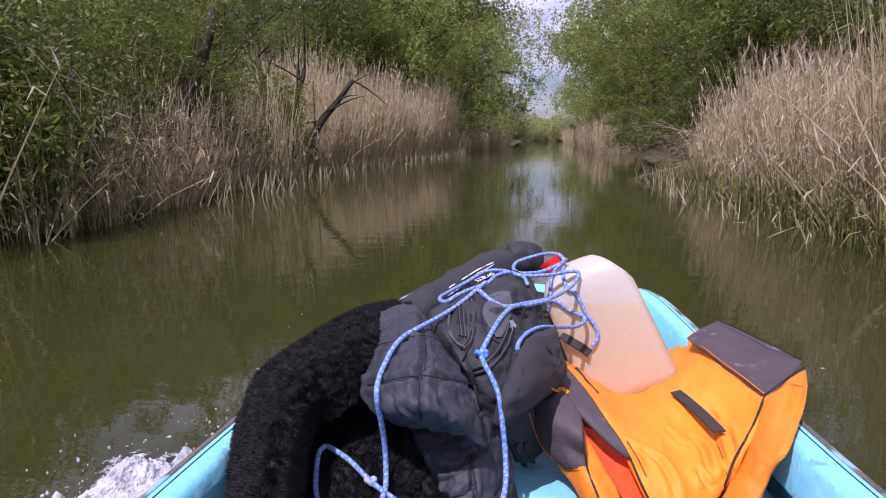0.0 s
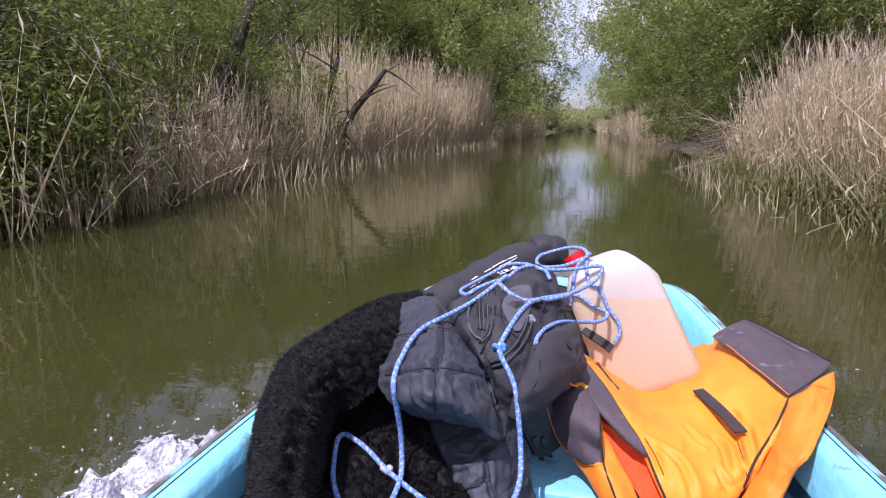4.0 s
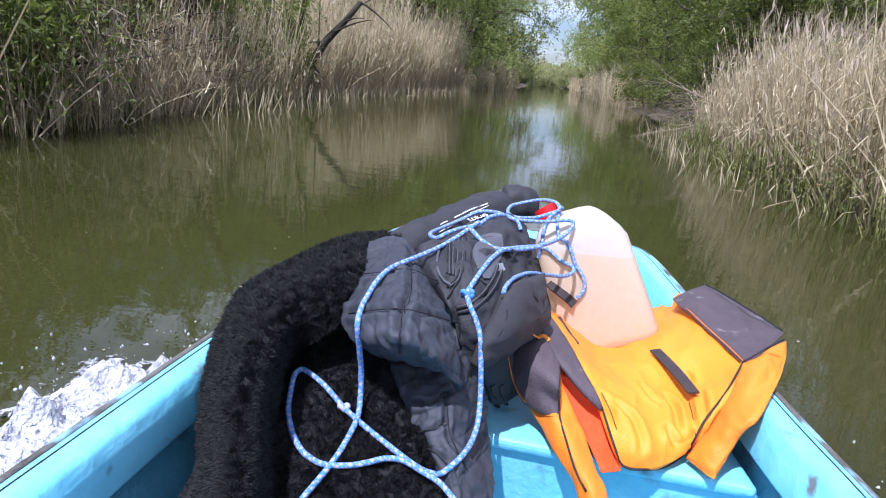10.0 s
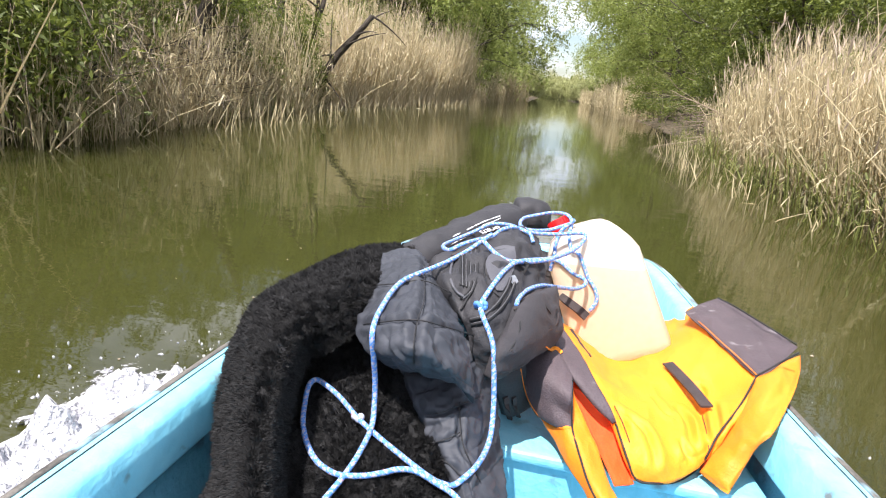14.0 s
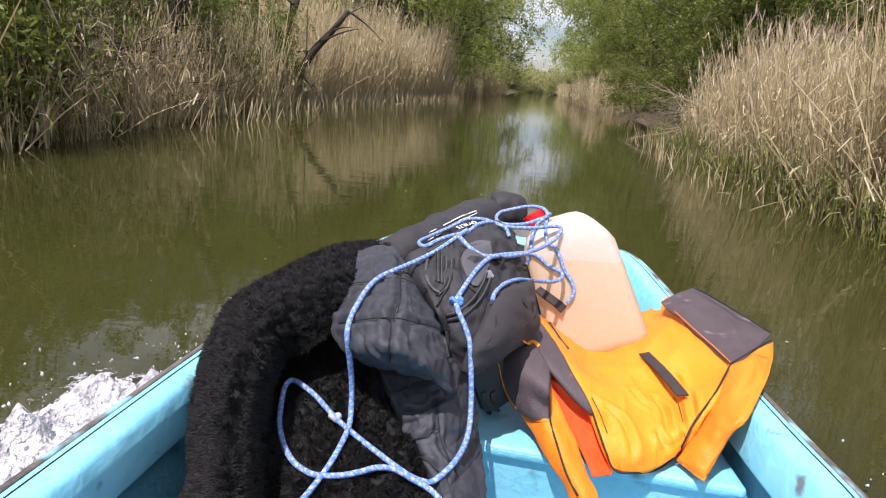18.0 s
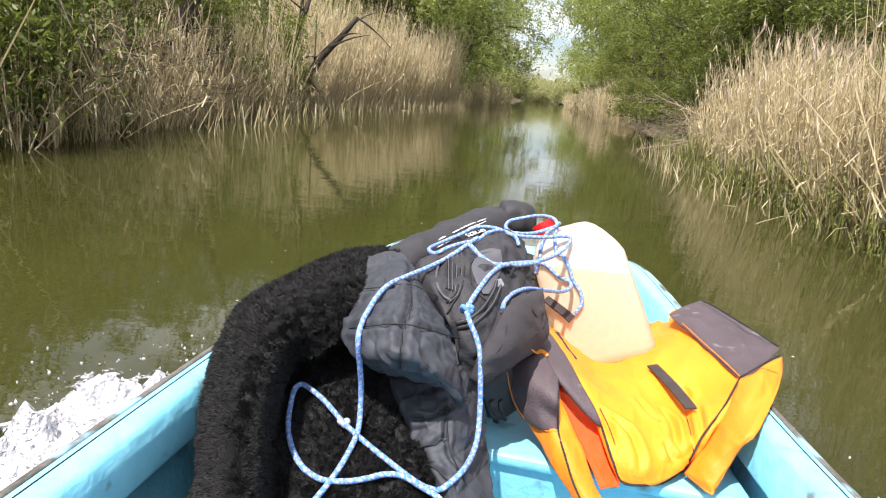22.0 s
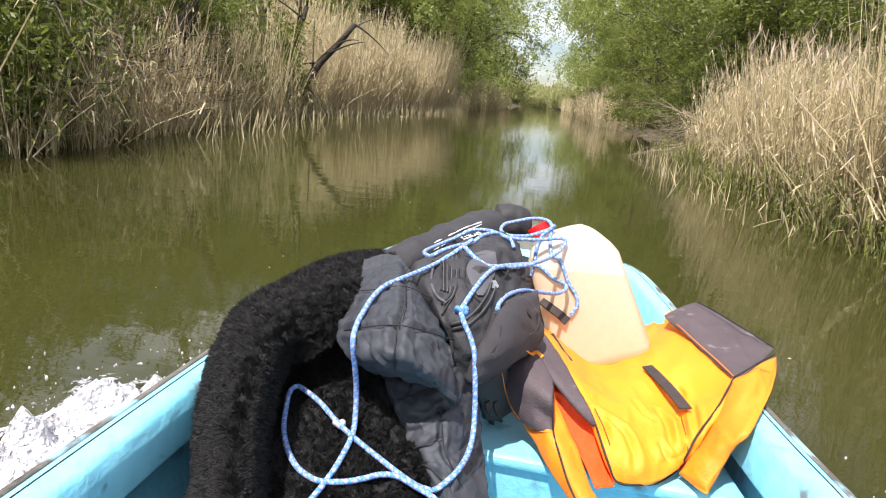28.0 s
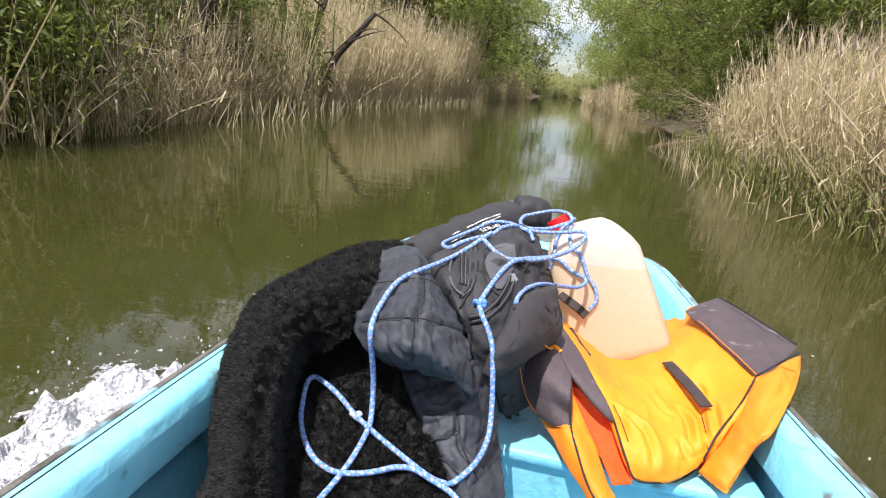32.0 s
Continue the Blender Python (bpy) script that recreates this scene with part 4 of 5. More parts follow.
STRIPE_B = [(-0.333, 1.533, 0.547), (-0.315, 1.537, 0.562), (-0.303, 1.547, 0.574)]
STRIPE_C = [(-0.223, 1.688, 0.619), (-0.200, 1.715, 0.627), (-0.182, 1.762, 0.632)]
LETTER_ROW = [(-0.327, 1.534, 0.559), (-0.307, 1.544, 0.572), (-0.289, 1.561, 0.584), (-0.272, 1.589, 0.592), (-0.254, 1.615, 0.601), (-0.238, 1.658, 0.605)]
BADGE = [(-0.084, 1.229, 0.613)]
BUCKLE = [(-0.077, 1.310, 0.625)]
WORD = [(-0.221, 1.666, 0.601), (-0.183, 1.720, 0.611)]
GREY = [(-0.141, 1.319, 0.657), (-0.119, 1.334, 0.663), (-0.096, 1.330, 0.663), (-0.146, 1.243, 0.644), (-0.117, 1.268, 0.644), (-0.086, 1.303, 0.640), (-0.129, 1.193, 0.626), (-0.108, 1.215, 0.624), (-0.087, 1.235, 0.622), (-0.106, 1.152, 0.614), (-0.101, 1.156, 0.613), (-0.095, 1.162, 0.612)]
PANEL_RIM = [(-0.086, 1.354, 0.655), (-0.110, 1.322, 0.656), (-0.135, 1.299, 0.653), (-0.149, 1.263, 0.644), (-0.148, 1.228, 0.634), (-0.134, 1.171, 0.625), (-0.115, 1.149, 0.611), (-0.096, 1.145, 0.600)]
FLAP_TOP = [(-0.064, 1.132, 0.584), (-0.059, 1.194, 0.579), (-0.043, 1.193, 0.597), (-0.023, 1.330, 0.569), (0.004, 1.359, 0.568)]
FLAP_RIM = [(-0.064, 1.133, 0.584), (-0.048, 1.088, 0.574), (-0.051, 1.060, 0.550), (-0.061, 1.047, 0.531)]
FLAP_LOW = [(0.015, 1.317, 0.553), (0.022, 1.252, 0.531), (-0.001, 1.165, 0.532), (-0.030, 1.090, 0.539), (-0.057, 1.049, 0.533)]
SLIT = [(-0.009, 1.211, 0.577), (-0.001, 1.218, 0.565), (0.008, 1.236, 0.547)]
MAIN_SEAM = [(-0.178, 1.328, 0.652), (-0.161, 1.236, 0.633), (-0.150, 1.140, 0.620), (-0.161, 1.112, 0.592), (-0.168, 1.102, 0.576)]
TAIL_A = [(-0.061, 1.157, 0.379), (-0.055, 1.169, 0.347), (-0.050, 1.233, 0.287)]
TAIL_B = [(-0.044, 1.169, 0.376), (-0.038, 1.183, 0.340), (-0.032, 1.251, 0.287)]


def ribbon(name, pts, width, thick, mat, parent, face=(0.0, -0.45, 0.9), label=""):
    """A flat band with thickness along a line."""
    p = spline(pts, len(pts) * 6)
    d = np.gradient(p, axis=0)
    d /= np.linalg.norm(d, axis=1, keepdims=True)
    side = np.cross(d, np.array(face))
    side /= np.linalg.norm(side, axis=1, keepdims=True)
    up = np.cross(side, d)
    v, f = [], []
    for k in range(len(p)):
        v += [p[k] + side[k] * width / 2 + up[k] * thick / 2, p[k] - side[k] * width / 2 + up[k] * thick / 2, p[k] - side[k] * width / 2 - up[k] * thick / 2, p[k] + side[k] * width / 2 - up[k] * thick / 2]
    f = [(4 * k + j, 4 * k + (j + 1) % 4, 4 * k + 4 + (j + 1) % 4, 4 * k + 4 + j) for k in range(len(p) - 1) for j in range(4)]
    f += [(0, 1, 2, 3), (4 * len(p) - 4, 4 * len(p) - 3, 4 * len(p) - 2, 4 * len(p) - 1)]
    return link(name, v, f, mat, parent, label, smooth=False)


# pipings, folds and tab of the vest
for line in (PIPE_HEM, PIPE_TOP, PIPE_SIDE, PIPE_LEFT):
    cord("piping", line, 0.0022, SEAM, vest, label="black piping")
for line in (PIPE_EDGE, PIPE_PATCH):
    cord("stitching", line, 0.0011, ORANGE_SIDE, vest)
# a dark line painting the crease shade below the tab, then a black thread
for line in (VEST_FOLDS[1], VEST_FOLDS[2]):
    cord("fold_shade_and_thread", line, 0.0009, SEAM, vest)
ribbon("webbing_tab", TAB, 0.026, 0.004, WEB, vest, label="dark brown webbing tab")
ribbon("orange_loop", STRAP_TAB, 0.009, 0.003, ORANGE, vest)

# seams of the jacket
for line in (SEAM_A, SEAM_B, SEAM_C, SEAM_D, SEAM_E, SEAM_F, SEAM_G):
    cord("seam", line, 0.0012, SEAM, jacket)

# fittings of the backpack
ribbon("strap", STRAP_A, 0.036, 0.004, WEB, pack, label="wide black webbing strap")
ribbon("strap", STRAP_B[1:], 0.012, 0.003, WEB, pack)
ribbon("strap", TAIL_A, 0.012, 0.004, WEB, pack)
ribbon("strap", TAIL_B, 0.010, 0.004, WEB, pack)
# each zip and rib gets a thin pale line as its sheen
for line in (ZIP_A, ZIP_B):
    cord("zip", line, 0.0035, SEAM, pack)
    cord("zip_sheen", [np.array(q) + (0.0, -0.001, 0.0035) for q in line], 0.0014, EDGE_SHEEN, pack)
for line in (RIB_A, RIB_B, RIB_C, RIB_D):
    cord("pocket_rib", line, 0.0024, SEAM, pack)
    cord("rib_sheen", [np.array(q) + (0.005, -0.001, 0.001) for q in line], 0.0013, EDGE_SHEEN, pack)
cord("pocket_edge", POCKET_EDGE, 0.0032, PACK_GREY, pack)
cord("pocket_edge", POCKET_TOP, 0.004, WEB, pack)
for line in (PANEL_RIM, FLAP_RIM, MAIN_SEAM):
    cord("seam", line, 0.0018, SEAM, pack)
cord("flap_edge", FLAP_TOP, 0.0032, WEB, pack)
cord("flap_edge", [np.array(q) - (0.0, 0.002, 0.006) for q in FLAP_TOP], 0.004, SEAM, pack)
cord("flap_edge", FLAP_LOW, 0.0028, WEB, pack)
ribbon("slit", SLIT, 0.004, 0.002, SEAM, pack)
s, n = sheet([GREY[k:k + 3] for k in (0, 3, 6, 9)], 20, 14)
shell("grey_panel", s, n, 0.004, PACK_GREY, pack, "grey fabric panel")
ribbon("printed_stripe", STRIPE_A, 0.0034, 0.002, WHITE, pack, label="white printed stripe")
ribbon("printed_stripe", STRIPE_B, 0.0038, 0.002, WHITE, pack)
ribbon("printed_stripe", STRIPE_C, 0.002, 0.002, WHITE, pack)
for a, b in zip(LETTER_ROW, LETTER_ROW[1:]):
    a, b = np.array(a), np.array(b)
    ribbon("print_bar", [a + (b - a) * 0.08, a + (b - a) * 0.78], 0.010, 0.002, WHITE, pack)


def badge():
    bm = bmesh.new()
    m = look(BADGE[0], (0, 0.0, 1.0))
    bmesh.ops.create_cone(bm, cap_ends=True, segments=5, radius1=0.013, radius2=0.011, depth=0.004, matrix=m @ pose(0, 0, 0, 0, 0, 90))
    part("badge", bm, METAL, pack, "small grey metal badge", smooth=False)
    bm = bmesh.new()
    m = look(BUCKLE[0], (0, 0.0, 1.0)) @ pose(0, 0, 0, 0, 0, 20)
    for x, y, w, h in ((0, 0.011, 0.034, 0.006), (0, -0.011, 0.034, 0.006), (-0.015, 0, 0.006, 0.026), (0.015, 0, 0.006, 0.026), (0, 0, 0.03, 0.004)):
        box(bm, (w, h, 0.005), m @ pose(x, y, 0), 0.0012)
    part("buckle", bm, SEAM, pack, "black plastic buckle")
    cu = bpy.data.curves.new("word", "FONT")
    cu.body, cu.size, cu.extrude, cu.align_x, cu.align_y = "SPORTS", 0.022, 0.0006, "CENTER", "CENTER"
    ob = bpy.data.objects.new("word", cu)
    me = bpy.data.meshes.new_from_object(ob)
    bpy.data.objects.remove(ob)
    a, b = Vector(WORD[0]), Vector(WORD[1])
    x = (a - b).normalized()                     # the word stands on its head
    z = Vector((0.0, -0.45, 0.9))
    z = (z - x * z.dot(x)).normalized()
    y = z.cross(x)
    m = Matrix((x, y, z)).transposed().to_4x4()
    m.translation = (a + b) / 2 + z * 0.004
    me.transform(m)
    me.materials.append(WHITE)
    w = new("word", me)
    w.parent = pack
    w["label"] = "white printed word SPORTS"


badge()

# ---- rope ----
rope = thing("rope", "blue and white braided rope lying in loose loops over the load", "rope")


def braid(line, radius=0.0049):
    """One run of braided rope: plaited knuckles, blue with white and pink patches."""
    p = spline(line, len(line) * 10)
    seg = np.r_[0, np.cumsum(np.linalg.norm(np.diff(p, axis=0), axis=1))]
    n = max(12, int(seg[-1] / 0.0022))
    at = np.linspace(0, seg[-1], n)
    q = np.stack([np.interp(at, seg, p[:, k]) for k in range(3)], 1)
    sides = 14
    v, f = [], []
    tube(v, f, q, [radius] * n, sides)
    v = np.array(v)
    row, col = np.arange(n * sides) // sides, np.arange(n * sides) % sides
    knuckle = 1 + 0.12 * np.cos(2 * math.pi * (row / 4 + col / 4)) * np.cos(2 * math.pi * (row / 4 - col / 4))
    v = q[row] + (v - q[row]) * knuckle[:, None]
    run = link("run", v, f, ROPE, rope)
    run.data.materials.append(ROPE_WHITE)
    run.data.materials.append(ROPE_RED)
    slot = []
    for k in range((n - 1) * sides):
        i, j = k // sides, k % sides
        one, two = (at[i] / 0.017 + j / sides) % 1.0, (at[i] / 0.012 - 2 * j / sides) % 1.0
        slot.append(2 if one < 0.08 and two < 0.5 else 1 if (one < 0.52 and two < 0.62) or two < 0.12 else 0)
    slot += [0] * (len(run.data.polygons) - len(slot))
    run.data.polygons.foreach_set("material_index", slot)


for line in (ROPE_A, ROPE_B, ROPE_C, ROPE_D, ROPE_E, ROPE_F, ROPE_G):
    braid(line)
# the knot and the frayed splice
for at, r in ((ROPE_B[6], 0.010), (ROPE_C[5], 0.008)):
    c = np.array(at)
    v, f = [], []
    tube(v, f, [c + r * np.array((math.cos(t), 0.6 * math.sin(t), 0.5 * math.sin(2 * t))) for t in np.linspace(0, 6.28, 22)], [0.0048] * 22, 8)
    link("knot", v, f, ROPE if r > 0.009 else ROPE_WHITE, rope)


# ---- wake beside the boat ----
def wake(name, x0, side, y_front, wide, dense, seed):
    """Churned foam thrown off the hull: a broken crust of lumps, crests and flying drops."""
    rng = np.random.default_rng(seed)
    v, f, cov = [], [], []
    step, w, h = 0.016, 110, 190
    for j in range(h):
        y = y_front + 0.25 - j * step
        reach = wide * min(1.3, (max(0.0, y_front - y) / 0.8) ** 0.55)
        for i in range(w):
            d = i * step
            x = x0 + side * d
            e = noise.noise(Vector((d * 1.8, y * 1.8, seed))) + 0.6 * noise.noise(Vector((d * 6, y * 6, seed))) + 0.35 * noise.noise(Vector((d * 17, y * 17, seed)))
            k = noise.noise(Vector((x * 9, y * 9, 2))) + 0.6 * noise.noise(Vector((x * 21, y * 21, 3))) + 0.4 * noise.noise(Vector((x * 47, y * 47, 5)))
            c = min(1.0, max(-1.6, (reach * (1 + 0.3 * e) - d) / 0.16)) + 0.3 * e + dense - 2.4 * max(0.0, (0.25 - y) / 1.0)
            crest = math.exp(-((reach * (1 + 0.3 * e) - d - 0.08) / 0.07) ** 2)
            cov.append(c)
            v.append((x + 0.012 * k, y + 0.008 * k, 0.006 + 0.028 * max(0.0, k + 0.7) * min(1.0, max(0.0, c + 0.3)) * (1.5 - 0.4 * d) + 0.045 * crest * max(0.0, 0.6 + k) * max(0.0, min(1.0, c + 0.6))))
    for j in range(h - 1):
        for i in range(w - 1):
            q = (j * w + i, j * w + i + 1, (j + 1) * w + i + 1, (j + 1) * w + i)
            if max(cov[c] for c in q) > -0.9:
                f.append(q if side < 0 else q[::-1])
    for _ in range(420):
        y = rng.uniform(0.2, y_front + 0.35)
        reach = wide * min(1.3, (max(0.02, y_front - y) / 0.8) ** 0.55)
        d = abs(rng.normal(reach, 0.16))
        z = abs(rng.normal(0.02, 0.06)) + 0.01
        r = rng.uniform(0.0015, 0.006) * (0.5 + rng.random())
        c = np.array((x0 + side * d, y, z))
        b = len(v)
        pull = np.array((rng.uniform(0.7, 1.3), rng.uniform(0.7, 1.3), rng.uniform(0.7, 1.9))) * r
        v += [c + pull * np.array(o) for o in ((1, 0, 0), (-1, 0, 0), (0, 1, 0), (0, -1, 0), (0, 0, 1), (0, 0, -1))]
        cov += [3.0] * 6
        f += [(b + p, b + q, b + t) for p, q, t in ((0, 2, 4), (2, 1, 4), (1, 3, 4), (3, 0, 4), (2, 0, 5), (1, 2, 5), (3, 1, 5), (0, 3, 5))]
    ob = tagged(link(name, v, f, FOAM), "white churned foam along the boat's side", "foam", kind="stuff")
    at = ob.data.attributes.new("cover", "FLOAT", "POINT")
    at.data.foreach_set("value", cov)


wake("wake_foam", -0.6, -1, 1.95, 0.74, 0.35, 3)
wake("wake_foam", 0.48, 1, 1.7, 0.62, -0.55, 8)


def flecks(count, seed):
    """Bubbles, husks and bits of leaf drifting on the water."""
    rng = np.random.default_rng(seed)
    v, f = [], []
    for _ in range(count):
        x, y = rng.uniform(-4.8, 2.6), 1.4 + 9.0 * rng.random() ** 1.5
        if -0.9 < x < 0.75 and y < 2.7:
            continue
        r, a = rng.uniform(0.003, 0.009), rng.uniform(0, 6.28)
        b = len(v)
        for q in range(6):
            w = a + q * 1.047
            v.append((x + r * math.cos(w), y + r * 0.7 * math.sin(w), 0.003))
        v.append((x, y, 0.003 + r * 0.45))
        f += [(b + q, b + (q + 1) % 6, b + 6) for q in range(6)]
    tagged(link("floating_flecks", v, f, PLUME), "pale bubbles and husks drifting on the water", "debris", kind="stuff")


flecks(110, 61)

# ---- reeds ----
def reed_bed(name, label, y0, y1, near, far, side, count, height, seed, mat=REED, plume=0.5, lean=0.10, thick=0.006, leaves=2, into=0.4):
    """Standing reeds between two stations of a bank, from the waterline inland."""
    rng = np.random.default_rng(seed)
    v, f, pv, pf = [], [], [], []
    for _ in range(count):
        y = rng.uniform(y0, y1)
        back = near + (far - near) * rng.random() ** 1.3
        x = bank(y, side) + side * (back - into)
        z = max(-0.12, ground_height(x, y) - 0.05)
        patch = 0.75 + 0.5 * noise.noise(Vector((x * 0.5, y * 0.5, seed)))
        h = height * (0.55 + 0.55 * rng.random()) * patch
        if rng.random() < 0.15:
            h *= 0.5
        tilt = rng.normal(0, lean, 2) + np.array((-side * 0.06, 0))
        if rng.random() < 0.06:
            tilt, h = tilt * 3.0, h * 0.75
        bend = rng.normal(0, 0.06, 2)
        k = thick * rng.uniform(0.7, 1.4)
        pts = [np.array((x + tilt[0] * h * t + bend[0] * h * t * t, y + tilt[1] * h * t + bend[1] * h * t * t, z + h * t * (1 - 0.25 * abs(tilt).sum() * t))) for t in (0, 0.45, 0.8, 1.0)]
        tube(v, f, pts, [k, k * 0.9, k * 0.6, k * 0.2], 3, False)
        for _ in range(leaves):
            t = rng.uniform(0.25, 0.9)
            o = pts[0] + (pts[-1] - pts[0]) * t
            a = rng.uniform(0, 6.28)
            ln = rng.uniform(0.25, 0.55) * min(1, height / 2)
            d = np.array((math.cos(a) * 0.6, math.sin(a) * 0.6, rng.uniform(-0.2, 0.8))) * ln
            sd = np.array((-math.sin(a), math.cos(a), 0)) * thick * 1.6
            b = len(v)
            v += [o - sd, o + sd, o + d * 0.55 + sd * 0.8, o + d * 0.55 - sd * 0.8, o + d + np.array((0, 0, -0.35 * ln))]
            f += [(b, b + 1, b + 2, b + 3), (b + 3, b + 2, b + 4)]
        if rng.random() < plume:
            o, a = pts[-1], rng.uniform(0, 6.28)
            d = np.array((math.cos(a), math.sin(a), 0))
            for q in range(3):
                w = np.array((-d[1], d[0], 0)) * 0.013 if q % 2 else np.array((0, 0, 0.012))
                e = o + d * 0.03 * q
                b = len(pv)
                pv += [e - np.array((0, 0, 0.1)), e + w + d * 0.04, e + np.array((0, 0, 0.13)) + d * 0.1, e - w + d * 0.03]
                pf += [(b, b + 1, b + 2, b + 3)]
    bed = tagged(link(name, v, f, mat, smooth=False), label, "reeds", kind="stuff")
    if pv:
        p = link("plumes", pv, pf, PLUME, bed, smooth=False)
        p["kind"] = "stuff"
    return bed


DRY = "tall dry straw-coloured reeds standing in the shallows"
reed_bed("reed_bed", DRY, 8.0, 17.0, -0.4, 2.2, -1, 1100, 3.2, 25, plume=0.15, lean=0.17, thick=0.007)
reed_bed("reed_bed", DRY, 4.5, 14.5, 0.0, 3.2, 1, 6600, 2.75, 11, plume=0.2, thick=0.005)
reed_bed("reed_bed", DRY, 17.0, 36.0, -0.5, 3.0, -1, 5600, 4.5, 12, plume=0.3, thick=0.011)
reed_bed("reed_bed", "leaning dry reeds in a loose clump at the water's edge", 4.0, 6.6, -0.6, 1.2, -1, 70, 2.3, 17, plume=0.15, lean=0.16, thick=0.008)
reed_bed("reed_bed", "grey-brown dry reeds mixed with willow twigs at the bank", 5.0, 9.2, -0.5, 0.9, -1, 420, 2.3, 24, plume=0.2, lean=0.15, thick=0.006)
reed_bed("reed_stubs", "short broken reed stubs standing in the shallows", 8.0, 34.0, -1.0, 0.6, -1, 420, 0.75, 18, plume=0.0, lean=0.2, thick=0.010, leaves=0, into=0.9)
reed_bed("reed_stubs", "short broken reed stubs standing in the shallows", 6.0, 18.0, -0.8, 0.3, 1, 160, 0.6, 19, plume=0.0, lean=0.25, thick=0.008, leaves=0, into=0.6)
reed_bed("reed_bed", DRY, 34.0, 46.0, -0.6, 2.0, 1, 1400, 2.6, 13, plume=0.3, thick=0.012)
reed_bed("reed_bed", DRY, 36.0, 64.0, -0.3, 2.0, -1, 1500, 2.6, 20, plume=0.3, thick=0.016)
reed_bed("reed_bed", DRY, 46.0, 84.0, -0.3, 2.0, 1, 1500, 2.4, 21, plume=0.3, thick=0.018)
reed_bed("reed_bed", DRY, 8.4, 19.0, 0.2, 3.0, -1, 2800, 2.5, 14, plume=0.2, lean=0.14)
reed_bed("reed_shoots", "fresh green reed shoots among the dry stems", 5.0, 18.0, -0.2, 1.8, 1, 1500, 1.0, 15, SHOOT, 0.0, 0.12, 0.006, 2, 0.5)
reed_bed("reed_shoots", "fresh green reed shoots among the dry stems", 5.0, 36.0, -0.2, 1.6, -1, 2200, 0.8, 16, SHOOT, 0.0, 0.12, 0.007, 2, 0.5)


# ---- willows ----
def willow(name, label, height, width, leaves, seed, leaf=LEAF, leaf_len=0.11, stems=3, droop=0.5, low=0.18, trunk_r=0.13):
    """A willow: leaning stems that fork into limbs and twigs, hung with narrow leaves."""
    rng = np.random.default_rng(seed)
    tree = thing(name, label, "tree")
    v, f, tips = [], [], []

    def grow(o, d, ln, r, depth):
        n = 5
        pts, rad = [o], [r]
        d = d / np.linalg.norm(d)
        for i in range(n):
            d = d + rng.normal(0, 0.13, 3) + np.array((0, 0, -0.05 * depth * droop))
            d /= np.linalg.norm(d)
            pts.append(pts[-1] + d * ln / n)
            rad.append(r * (1 - 0.55 * (i + 1) / n))
        tube(v, f, pts, rad, 7 if depth == 0 else 5 if depth == 1 else 3, depth == 0)
        if depth >= 2:
            tips.extend([(pts[k], d) for k in (2, 3, 4, 5)])
        if depth < 3:
            for i in range(4 if depth else 6):
                k = rng.integers(2, n + 1)
                a = rng.uniform(0, 6.28)
                side = np.array((math.cos(a), math.sin(a), rng.uniform(-0.25, 0.5)))
                grow(pts[k], d * 0.55 + side * 0.8, ln * rng.uniform(0.5, 0.72), rad[k] * 0.6, depth + 1)

    for i in range(stems):
        a = 6.28 * i / stems + rng.uniform(-0.5, 0.5)
        lean = rng.uniform(0.15, 0.6) * width / height
        grow(np.array((math.cos(a) * 0.25, math.sin(a) * 0.25, -0.3)), np.array((math.cos(a) * lean, math.sin(a) * lean, 1.0)), height * rng.uniform(0.5, 0.65), trunk_r * rng.uniform(0.7, 1.2), 0)
    trunk = link("trunk", v, f, BARK, tree)
    t = np.array([q for q, _ in tips])
    t = t[t[:, 2] > height * low * 0.6]
    pick = t[rng.integers(0, len(t), leaves // 14)]
    # drooping twigs, each with a row of leaves
    m = len(pick)
    out = rng.normal(0, 1, (m, 3)) * (1, 1, 0.35)
    out /= np.linalg.norm(out, axis=1, keepdims=True)
    ln = rng.uniform(0.35, 1.0, (m, 1)) * (0.5 + 0.5 * droop)
    start = pick + rng.normal(0, 0.12, (m, 3))
    step = np.linspace(0.05, 1, 14)[None, :, None]
    line = start[:, None, :] + out[:, None, :] * ln[:, None, :] * step * 0.6 - np.array((0, 0, 1.0)) * ln[:, None, :] * step ** 2 * droop * 1.1
    base = line.reshape(-1, 3) + rng.normal(0, 0.035, (m * 14, 3))
    k = len(base)
    d = rng.normal(0, 1, (k, 3)) * (1, 1, 0.6) - np.array((0, 0, 0.55 * droop + 0.2))
    d /= np.linalg.norm(d, axis=1, keepdims=True)
    w = np.cross(d, rng.normal(0, 1, (k, 3)))
    w /= np.linalg.norm(w, axis=1, keepdims=True) + 1e-9
    size = leaf_len * rng.uniform(0.6, 1.3, (k, 1))
    lv = np.stack([base, base + d * size * 0.45 + w * size * 0.17, base + d * size, base + d * size * 0.45 - w * size * 0.17], 1).reshape(-1, 3)
    keep = np.repeat(lv.reshape(-1, 4, 3)[:, :, 2].min(1) > 0.02, 1)
    lv = lv.reshape(-1, 4, 3)[keep].reshape(-1, 3)
    crown = link("crown", lv, np.arange(len(lv)).reshape(-1, 4).tolist(), leaf, tree, smooth=False)
    crown["kind"] = "stuff"
    return tree


def put(ob, x, y, turn, size=1.0, z=None):
    ob.matrix_basis = Matrix.LocRotScale((x, y, ground_height(x, y) if z is None else z), Euler((0, 0, radians(turn))), (size, size, size))


